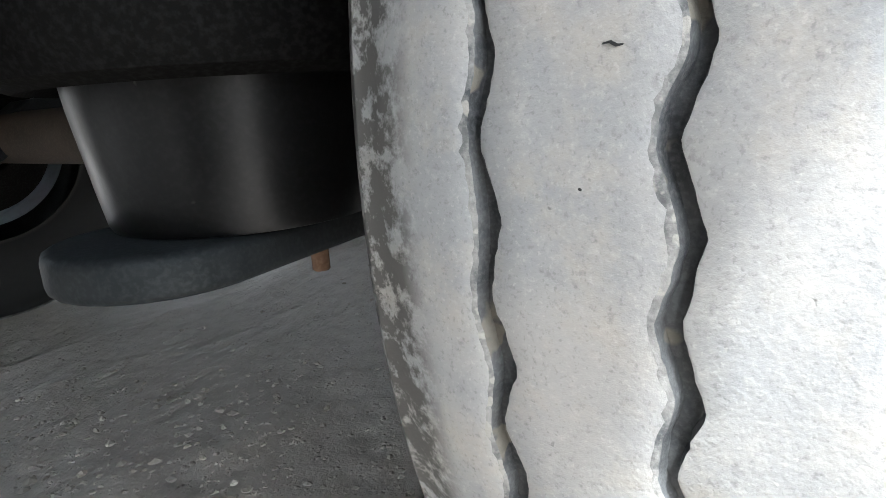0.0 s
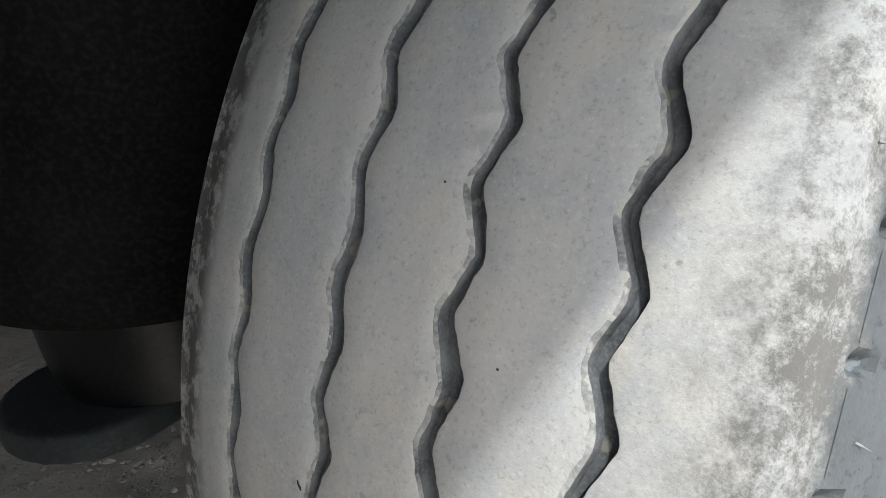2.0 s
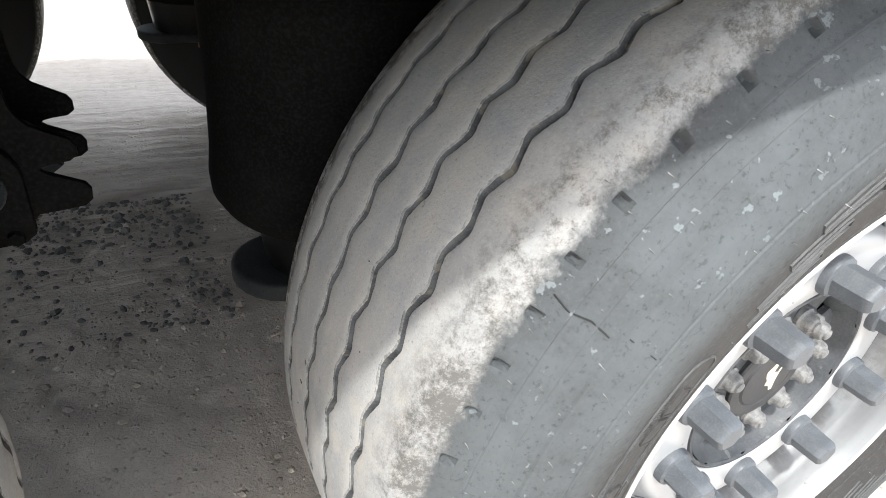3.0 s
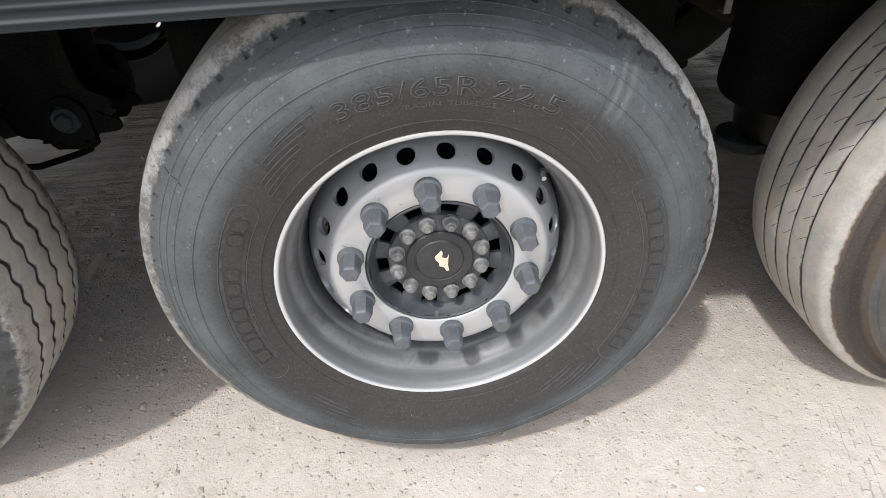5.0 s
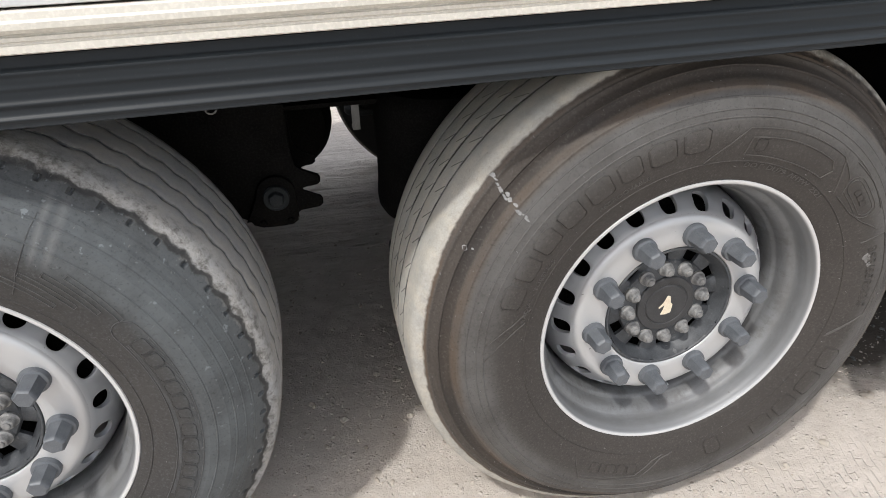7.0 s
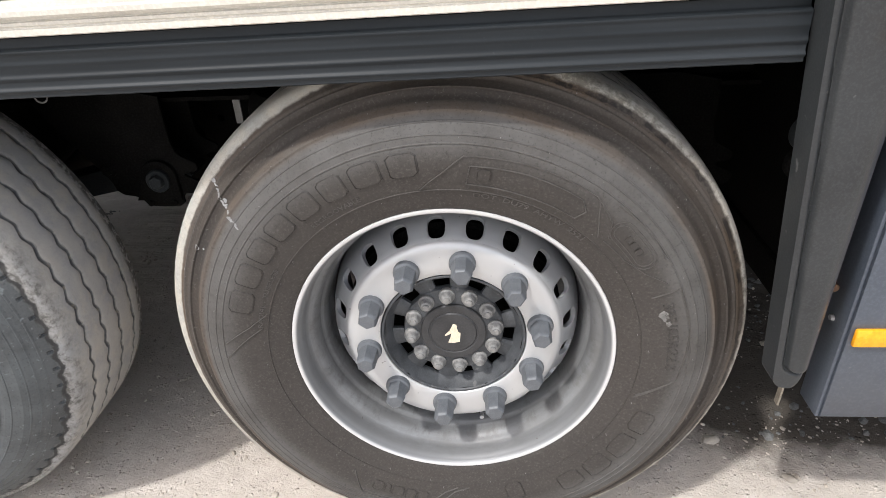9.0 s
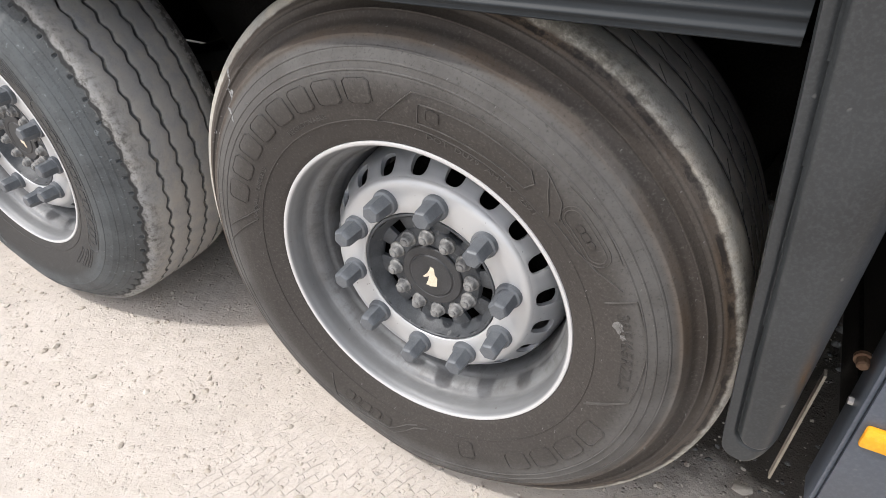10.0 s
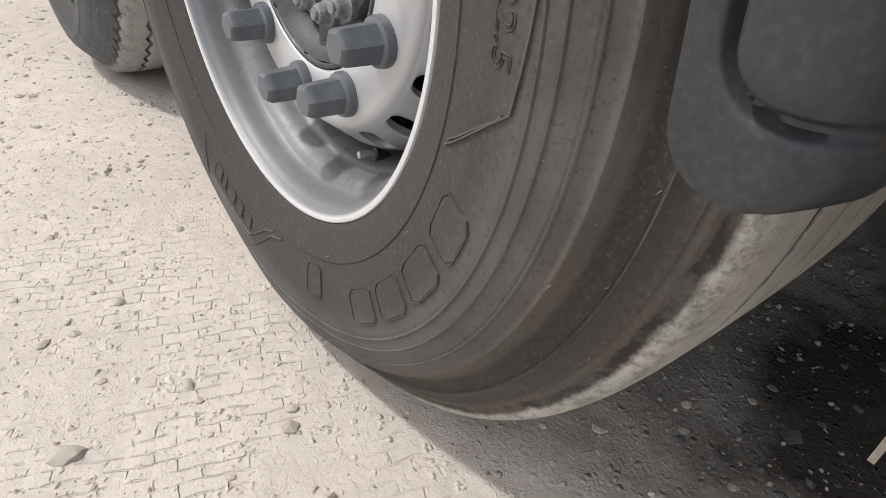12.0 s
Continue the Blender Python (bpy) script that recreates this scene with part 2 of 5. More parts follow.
RAISED_3 = plain("rubber_raised_brown", (0.046, 0.042, 0.039), (0.082, 0.077, 0.071), 0.5, 0, 40, 500)
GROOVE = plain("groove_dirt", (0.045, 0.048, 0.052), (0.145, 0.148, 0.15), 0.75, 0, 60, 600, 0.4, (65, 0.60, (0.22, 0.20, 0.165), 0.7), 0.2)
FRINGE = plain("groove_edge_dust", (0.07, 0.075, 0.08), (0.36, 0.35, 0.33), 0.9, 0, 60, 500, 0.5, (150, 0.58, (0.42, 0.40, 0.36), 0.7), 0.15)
# darker copy of the groove dirt, the grooves' shade put into its colour
GROOVE_DARK = plain("groove_dirt_and_shade", (0.024, 0.022, 0.020), (0.075, 0.068, 0.058), 0.85, 0, 60, 600, 0.4, None, 0.15)
SIPE = plain("sipe_dark", (0.012, 0.012, 0.012), (0.03, 0.03, 0.03), 0.8)


def rim_paint():
    """Silver wheel paint, darker on the slope and in the well, paler on the lip, with grey brake dust smeared in the
    well.
    """
    m = Nodes("silver_rim_paint")
    r, xyz = m.radius()
    broad, mid, grain = m.noise(4, 4, 0.5), m.noise(22, 5, 0.6), m.noise(350, 3)
    c = m.mix(broad, (0.49, 0.495, 0.50), (0.56, 0.565, 0.57))
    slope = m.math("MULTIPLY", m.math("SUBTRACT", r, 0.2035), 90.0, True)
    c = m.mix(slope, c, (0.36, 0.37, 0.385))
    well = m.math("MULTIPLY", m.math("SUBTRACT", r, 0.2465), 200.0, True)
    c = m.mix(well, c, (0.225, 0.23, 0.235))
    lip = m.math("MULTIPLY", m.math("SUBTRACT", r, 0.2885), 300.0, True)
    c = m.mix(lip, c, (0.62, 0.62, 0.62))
    low = m.math("MULTIPLY", m.math("SUBTRACT", 0.288, r), 120.0, True)
    smear = m.ramp(m.noise(9, 6, 0.7, stretch=(1, 3, 1)), (0.36, 0.0), (0.58, 1.0))
    streak = m.ramp(m.noise(38, 6, 0.75, stretch=(1, 0.35, 1)), (0.50, 0.0), (0.60, 1.0))
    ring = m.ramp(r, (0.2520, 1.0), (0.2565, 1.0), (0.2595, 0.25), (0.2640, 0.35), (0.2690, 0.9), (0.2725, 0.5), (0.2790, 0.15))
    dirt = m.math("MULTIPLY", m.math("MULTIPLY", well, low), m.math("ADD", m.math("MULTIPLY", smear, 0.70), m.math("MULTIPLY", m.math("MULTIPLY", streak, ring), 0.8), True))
    # even darker tone at the back of the barrel
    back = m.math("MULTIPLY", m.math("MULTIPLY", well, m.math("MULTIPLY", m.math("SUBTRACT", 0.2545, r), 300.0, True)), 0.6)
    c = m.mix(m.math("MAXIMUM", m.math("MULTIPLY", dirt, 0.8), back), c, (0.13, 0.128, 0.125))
    chips = m.ramp(m.noise(85, 2), (0.74, 0.0), (0.76, 1.0))
    c = m.mix(m.math("MULTIPLY", chips, 0.6), c, (0.10, 0.09, 0.085))
    c = m.mix(m.math("MULTIPLY", m.ramp(mid, (0.6, 0.0), (0.75, 1.0)), 0.15), c, (0.34, 0.33, 0.32))
    return m.done(c, m.math("ADD", m.math("ADD", 0.27, m.math("MULTIPLY", well, 0.16)), m.math("MULTIPLY", mid, 0.22)), m.math("SUBTRACT", 0.40, m.math("MULTIPLY", well, 0.05)), m.math("ADD", grain, mid), 0.08, 0.0008)


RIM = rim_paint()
CAP_GREY = plain("grey_plastic_cap", (0.080, 0.088, 0.098), (0.115, 0.124, 0.135), 0.45, 0, 60, 500, 0.08)
HUB_GREY = plain("hub_casting", (0.034, 0.037, 0.041), (0.070, 0.075, 0.081), 0.5, 0, 40, 350, 0.25, (60, 0.66, (0.20, 0.20, 0.195), 0.4))
HUB_BLACK = plain("hub_cap_black", (0.022, 0.023, 0.024), (0.04, 0.04, 0.042), 0.5, 0, 40, 350, 0.15)
BOLT = plain("dusty_bolt_steel", (0.11, 0.112, 0.112), (0.26, 0.255, 0.245), 0.6, 0.2, 120, 500, 0.2)
CREAM = plain("cream_paint", (0.55, 0.525, 0.465), (0.60, 0.575, 0.51), 0.35, 0, 6, 200, 0.05)
STICKER = plain("torn_cream_label", (0.62, 0.52, 0.38), (0.74, 0.64, 0.50), 0.7, 0, 60, 300, 0.1)
BODY_SKIN = plain("white_body_skin", (0.52, 0.54, 0.55), (0.62, 0.63, 0.63), 0.45, 0, 20, 90, 0.4)


def rail_paint():
    """Anthracite paint with long dust streaks, tinted paler low down for ground bounce."""
    m = Nodes("anthracite_rail_paint")
    streak = m.noise(7, 5, 0.6, stretch=(0.35, 8, 10))
    grain = m.noise(260, 3)
    c = m.mix(m.ramp(streak, (0.3, 0.0), (0.75, 1.0)), (0.0090, 0.0115, 0.0135), (0.018, 0.022, 0.0255))
    s = m.put("ShaderNodeSeparateXYZ")
    m.link(m.coord, s.inputs[0])
    # low dust tint, with light bounced off the ground put into its colour
    bounce_dust = m.math("MULTIPLY", m.math("MULTIPLY", m.math("SUBTRACT", m.math("ADD", 1.0547, m.math("MULTIPLY", s.outputs[0], 0.0147)), s.outputs[2]), 60.0, True), m.ramp(streak, (0.25, 0.5), (0.7, 1.0)))
    c = m.mix(m.math("MULTIPLY", bounce_dust, 0.7), c, (0.027, 0.0315, 0.0355))
    c = m.mix(m.math("MULTIPLY", m.ramp(grain, (0.62, 0.0), (0.78, 1.0)), 0.05), c, (0.22, 0.22, 0.21))
    return m.done(c, m.math("ADD", 0.36, m.math("MULTIPLY", streak, 0.25)), 0.0, grain, 0.05, 0.0006, 0.22)


RAIL = rail_paint()
GUARD = plain("grey_plastic_guard", (0.021, 0.023, 0.0245), (0.033, 0.036, 0.038), 0.33, 0, 8, 300, 0.1, (38, 0.70, (0.20, 0.20, 0.19), 0.5), 0.4)
BLUE = plain("slate_blue_paint", (0.060, 0.072, 0.092), (0.080, 0.093, 0.115), 0.32, 0, 5, 200, 0.04, (45, 0.72, (0.25, 0.26, 0.27), 0.3))
AMBER = plain("amber_reflector", (0.80, 0.32, 0.01), (0.90, 0.40, 0.02), 0.25, 0, 25, 150, 0.2)
BLACK_STEEL = plain("black_chassis_steel", (0.004, 0.0038, 0.0036), (0.010, 0.0093, 0.0085), 0.75, 0, 12, 200, 0.2, None, 0.04)
BLACK_GLOSS = plain("black_piston_plastic", (0.003, 0.0033, 0.0036), (0.006, 0.0062, 0.0064), 0.36, 0, 14, 220, 0.08, (60, 0.72, (0.1, 0.095, 0.09), 0.4), 0.3)
BELLOW = plain("bellows_rubber", (0.0045, 0.0044, 0.0042), (0.010, 0.0095, 0.009), 0.8, 0, 10, 250, 0.2, None, 0.03)
ARM = plain("grey_spring_steel", (0.018, 0.021, 0.0225), (0.036, 0.040, 0.042), 0.6, 0.1, 20, 260, 0.25, None, 0.2)
AXLE = plain("brown_dusty_axle", (0.045, 0.033, 0.024), (0.085, 0.064, 0.048), 0.75, 0, 10, 200, 0.3)
RUST = plain("rusty_steel", (0.11, 0.052, 0.026), (0.20, 0.125, 0.078), 0.8, 0.1, 50, 300, 0.5)
TAN = plain("dusty_bent_strap", (0.20, 0.175, 0.14), (0.32, 0.28, 0.225), 0.7, 0, 30, 300, 0.3)
ZINC = plain("zinc_screw", (0.45, 0.46, 0.47), (0.6, 0.6, 0.61), 0.35, 0.7, 60, 300, 0.1)
RUBBER_HAIR = plain("rubber_hair", (0.10, 0.10, 0.10), (0.28, 0.275, 0.265), 0.6)


def ground_earth():
    """Compacted pale earth with grit, tread prints and darker damp dust, and a soil patch that also holds shade."""
    m = Nodes("compacted_earth")
    huge, broad, mid, grit, fine = m.noise(0.6, 4), m.noise(3.0, 6, 0.6), m.noise(22, 6, 0.65), m.noise(150, 4, 0.6), m.noise(700, 3)
    c = m.mix(m.ramp(broad, (0.3, 0.0), (0.7, 1.0)), (0.51, 0.460, 0.410), (0.61, 0.553, 0.50))
    c = m.mix(m.math("MULTIPLY", m.ramp(mid, (0.4, 0.0), (0.7, 1.0)), 0.35), c, (0.36, 0.315, 0.265))
    c = m.mix(m.math("MULTIPLY", m.ramp(grit, (0.58, 0.0), (0.70, 1.0)), 0.55), c, (0.60, 0.55, 0.49))
    c = m.mix(m.math("MULTIPLY", m.ramp(fine, (0.60, 0.0), (0.70, 1.0)), 0.35), c, (0.22, 0.18, 0.14))
    c = m.mix(m.math("MULTIPLY", m.ramp(huge, (0.4, 0.0), (0.7, 1.0)), 0.2), c, (0.55, 0.50, 0.44))
    # prints of tyre blocks along the way the vehicles drive
    mp = m.put("ShaderNodeMapping", Rotation=(0, 0, radians(-72)))
    m.link(m.coord, mp.inputs["Vector"])
    wob = m.put("ShaderNodeVectorMath")
    wob.operation = "ADD"
    nz = m.put("ShaderNodeTexNoise", Scale=9.0, Detail=3)
    m.link(m.coord, nz.inputs["Vector"])
    sc = m.put("ShaderNodeVectorMath")
    sc.operation = "SCALE"
    sc.inputs[3].default_value = 0.032
    m.link(nz.outputs["Color"], sc.inputs[0])
    m.link(mp.outputs[0], wob.inputs[0])
    m.link(sc.outputs[0], wob.inputs[1])
    brick = m.put("ShaderNodeTexBrick", Scale=1.0)
    brick.inputs["Mortar Size"].default_value = 0.0022
    brick.inputs["Mortar Smooth"].default_value = 0.8
    brick.inputs["Brick Width"].default_value = 0.052
    brick.inputs["Row Height"].default_value = 0.0200
    m.link(wob.outputs[0], brick.inputs["Vector"])
    xy = m.put("ShaderNodeSeparateXYZ")
    m.link(m.coord, xy.inputs[0])
    front = m.math("MULTIPLY", m.math("SUBTRACT", m.math("ADD", -0.15, m.math("MULTIPLY", m.noise(2.2, 4), 0.5)), xy.outputs[1]), 7.0, True)
    front = m.math("MULTIPLY", front, m.math("MULTIPLY", m.math("SUBTRACT", m.math("ADD", xy.outputs[0], m.math("MULTIPLY", m.noise(2.8, 4), 0.5)), 1.0), 6.0, True))
    where = m.math("MULTIPLY", m.math("MULTIPLY", m.math("MULTIPLY", m.ramp(broad, (0.40, 0.0), (0.52, 1.0)), front), m.ramp(m.noise(34, 5, 0.65), (0.46, 0.0), (0.53, 1.0))), brick.outputs["Fac"])
    c = m.mix(m.math("MULTIPLY", where, 0.14), c, (0.32, 0.27, 0.225))
    # pebbles of the crust: low domes of uneven size
    vo = m.put("ShaderNodeTexVoronoi", Scale=75.0)
    m.link(m.coord, vo.inputs["Vector"])
    dome = m.math("MULTIPLY", m.ramp(vo.outputs["Distance"], (0.16, 1.0), (0.42, 0.0)), m.ramp(m.noise(40, 3), (0.52, 0.0), (0.64, 1.0)))
    c = m.mix(m.math("MULTIPLY", dome, 0.35), c, (0.58, 0.53, 0.47))
    pits = m.ramp(m.noise(55, 4, 0.7), (0.66, 0.0), (0.72, 1.0))
    c = m.mix(m.math("MULTIPLY", pits, 0.5), c, (0.25, 0.21, 0.17))
    # a patch of dark loose soil with an uneven outline ahead of the front wheel, its colour also holding the trailer's
    # shade
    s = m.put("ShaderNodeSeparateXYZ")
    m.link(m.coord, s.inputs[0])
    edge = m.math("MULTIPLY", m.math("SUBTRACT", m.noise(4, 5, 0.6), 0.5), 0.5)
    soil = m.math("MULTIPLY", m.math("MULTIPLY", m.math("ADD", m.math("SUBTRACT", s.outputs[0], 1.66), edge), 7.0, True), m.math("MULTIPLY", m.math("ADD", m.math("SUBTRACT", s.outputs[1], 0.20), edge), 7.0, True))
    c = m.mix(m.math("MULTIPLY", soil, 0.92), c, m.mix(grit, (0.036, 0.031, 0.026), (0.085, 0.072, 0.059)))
    h = m.math("ADD", m.math("MULTIPLY", grit, 0.40), m.math("MULTIPLY", mid, 0.9))
    h = m.math("ADD", h, m.math("MULTIPLY", fine, 0.10))
    h = m.math("ADD", h, m.math("MULTIPLY", dome, 0.6))
    h = m.math("SUBTRACT", h, m.math("MULTIPLY", where, 0.36))
    # wheel ruts along the way the vehicles drive, under the middle of the trailer
    rut = m.math("MULTIPLY", m.noise(14, 4, 0.6, stretch=(0.16, 1.9, 1)), m.math("MULTIPLY", m.math("SUBTRACT", s.outputs[1], 0.9), 2.0, True))
    h = m.math("ADD", h, m.math("MULTIPLY", rut, 3.2))
    h = m.math("SUBTRACT", h, m.math("MULTIPLY", pits, 0.3))
    return m.done(c, 0.93, 0, h, 1.0, 0.0058, 0.15)


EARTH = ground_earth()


def stone_mat():
    m = Nodes("pale_stone")
    info = m.put("ShaderNodeNewGeometry").outputs["Random Per Island"]
    c = m.ramp(info, (0.0, (0.33, 0.295, 0.255)), (0.14, (0.44, 0.39, 0.335)), (0.7, (0.52, 0.47, 0.41)), (1.0, (0.66, 0.62, 0.56)))
    c = m.mix(m.math("MULTIPLY", m.noise(120, 4), 0.4), c, (0.34, 0.28, 0.22))
    return m.done(c, 0.9, 0, m.noise(200, 4), 0.5, 0.002, 0.25)


STONE = stone_mat()
PALE_STONE = plain("pale_beige_stone", (0.36, 0.32, 0.275), (0.50, 0.455, 0.395), 0.9, 0, 60, 300, 0.5, None, 0.2)
WIRE = plain("dull_wire", (0.16, 0.16, 0.155), (0.24, 0.24, 0.235), 0.5, 0.3)
GREY_STONE = plain("grey_crushed_stone", (0.060, 0.060, 0.060), (0.18, 0.177, 0.170), 0.9, 0, 25, 300, 0.5)

# ---- mesh helpers ----


def mesh_of(name, verts, faces, mat, smooth=True):
    me = bpy.data.meshes.new(name)
    me.from_pydata([tuple(map(float, v)) for v in verts], [], [tuple(map(int, f)) for f in faces])
    me.materials.append(mat)
    if smooth:
        me.polygons.foreach_set("use_smooth", [True] * len(me.polygons))
    me.update()
    return me


def own(name, me, parent=None, label="", m=None):
    """Link a mesh as one object under its thing."""
    ob = new(name, me)
    if parent is not None:
        ob.parent = parent
    if m is not None:
        ob.matrix_local = m
    return tagged(ob, label=label)


def part(name, bm, mat, parent=None, label="", m=None, smooth=True, sharp=35):
    """Link a bmesh as one mesh object under a thing or a part."""
    me = bpy.data.meshes.new(name)
    bmesh.ops.recalc_face_normals(bm, faces=bm.faces)
    for f in bm.faces:
        f.smooth = smooth
    if smooth:
        for e in bm.edges:
            if len(e.link_faces) == 2 and e.calc_face_angle(0) > radians(sharp):
                e.smooth = False
    bm.to_mesh(me)
    bm.free()
    me.materials.append(mat)
    return own(name, me, parent, label, m)


def lathe(profile, n, closed=False, a0=0.0, a1=2 * math.pi):
    """Vertices and faces of a profile of (radius, y) turned about the y axis."""
    full = abs(a1 - a0 - 2 * math.pi) < 1e-6
    k = n if full else n + 1
    th = a0 + (a1 - a0) * np.arange(k) / n
    pr = np.array(profile)
    v = np.stack([np.outer(np.cos(th), pr[:, 0]), np.tile(pr[:, 1], (k, 1)), np.outer(np.sin(th), pr[:, 0])], -1).reshape(-1, 3)
    p = len(pr)
    f = []
    for i in range(n):
        j = (i + 1) % k
        for q in range(p if closed else p - 1):
            w = (q + 1) % p
            f.append((i * p + q, i * p + w, j * p + w, j * p + q))
    return v, f


def lathe_bm(profile, n=48, closed=False):
    v, f = lathe(profile, n, closed)
    bm = bmesh.new()
    vs = [bm.verts.new(p) for p in v]
    for q in f:
        bm.faces.new([vs[i] for i in q])
    bmesh.ops.remove_doubles(bm, verts=bm.verts, dist=1e-6)
    return bm


def box_bm(x0, x1, y0, y1, z0, z1, bevel=0.0, seg=2):
    bm = bmesh.new()
    bmesh.ops.create_cube(bm, size=1.0)
    for v in bm.verts:
        v.co = Vector(((x0 + x1) / 2 + v.co.x * (x1 - x0), (y0 + y1) / 2 + v.co.y * (y1 - y0), (z0 + z1) / 2 + v.co.z * (z1 - z0)))
    if bevel:
        bmesh.ops.bevel(bm, geom=bm.edges[:], offset=bevel, segments=seg, affect="EDGES", profile=0.5)
    return bm


def prism_bm(outline, y0, y1, bevel=0.0):
    """An outline of (x, z) pulled from y0 to y1."""
    bm = bmesh.new()
    a = [bm.verts.new((x, y0, z)) for x, z in outline]
    b = [bm.verts.new((x, y1, z)) for x, z in outline]
    n = len(outline)
    bm.faces.new(a)
    bm.faces.new(b[::-1])
    for i in range(n):
        bm.faces.new((a[i], b[i], b[(i + 1) % n], a[(i + 1) % n]))
    if bevel:
        bmesh.ops.recalc_face_normals(bm, faces=bm.faces)
        bmesh.ops.bevel(bm, geom=[e for e in bm.edges if abs(e.verts[0].co.y - e.verts[1].co.y) < 1e-6], offset=bevel, segments=2, affect="EDGES", profile=0.5)
    return bm


def rounded(outline, times=2):
    """Cut the corners of an outline."""
    for _ in range(times):
        out = []
        for (x0, z0), (x1, z1) in zip(outline, outline[1:] + outline[:1]):
            out += [(0.75 * x0 + 0.25 * x1, 0.75 * z0 + 0.25 * z1), (0.25 * x0 + 0.75 * x1, 0.25 * z0 + 0.75 * z1)]
        outline = out
    return outline


def extrude_x(profile, x0, x1, closed=True, steps=1):
    """A profile of (y, z) pulled along x."""
    bm = bmesh.new()
    rings = [[bm.verts.new((x0 + (x1 - x0) * k / steps, y, z)) for y, z in profile] for k in range(steps + 1)]
    n = len(profile)
    for a, b in zip(rings, rings[1:]):
        for i in range(n if closed else n - 1):
            bm.faces.new((a[i], a[(i + 1) % n], b[(i + 1) % n], b[i]))
    if closed:
        bm.faces.new(rings[0])
        bm.faces.new(rings[-1][::-1])
    return bm


def tube_bm(points, radius, n=10):
    """A round rod along points."""
    bm = bmesh.new()
    rings = []
    for i, p in enumerate(points):
        p = Vector(p)
        d = (Vector(points[min(i + 1, len(points) - 1)]) - Vector(points[max(i - 1, 0)])).normalized()
        q = d.to_track_quat("Z", "Y")
        rings.append([bm.verts.new(p + q @ Vector((radius * math.cos(2 * math.pi * k / n), radius * math.sin(2 * math.pi * k / n), 0))) for k in range(n)])
    for a, b in zip(rings, rings[1:]):
        for k in range(n):
            bm.faces.new((a[k], a[(k + 1) % n], b[(k + 1) % n], b[k]))
    bm.faces.new(rings[0][::-1])
    bm.faces.new(rings[-1])
    return bm


# ---- tyres ----
# outer wall from bead to shoulder: (radius, y), y grows towards the vehicle's middle
WALL = [(0.290, 0.020), (0.292, 0.010), (0.297, 0.003), (0.303, -0.001), (0.318, -0.006), (0.336, -0.012), (0.355, -0.017), (0.375, -0.0215),
        (0.395, -0.0235), (0.412, -0.0235), (0.428, -0.021), (0.444, -0.015), (0.460, -0.004), (0.475, 0.009), (0.489, 0.022), (0.500, 0.031), (0.509, 0.038)]


def wall_y(r):
    return float(np.interp(r, [a for a, b in WALL], [b for a, b in WALL]))


def crown(y):
    """Running surface radius across the width."""
    u = (y - 0.180) / 0.135
    return R_TREAD - 0.0022 * u * u - 0.006 * abs(u) ** 8


def tri_wave(u):
    u = u - np.floor(u)
    return 1 - np.abs(2 * u - 1)


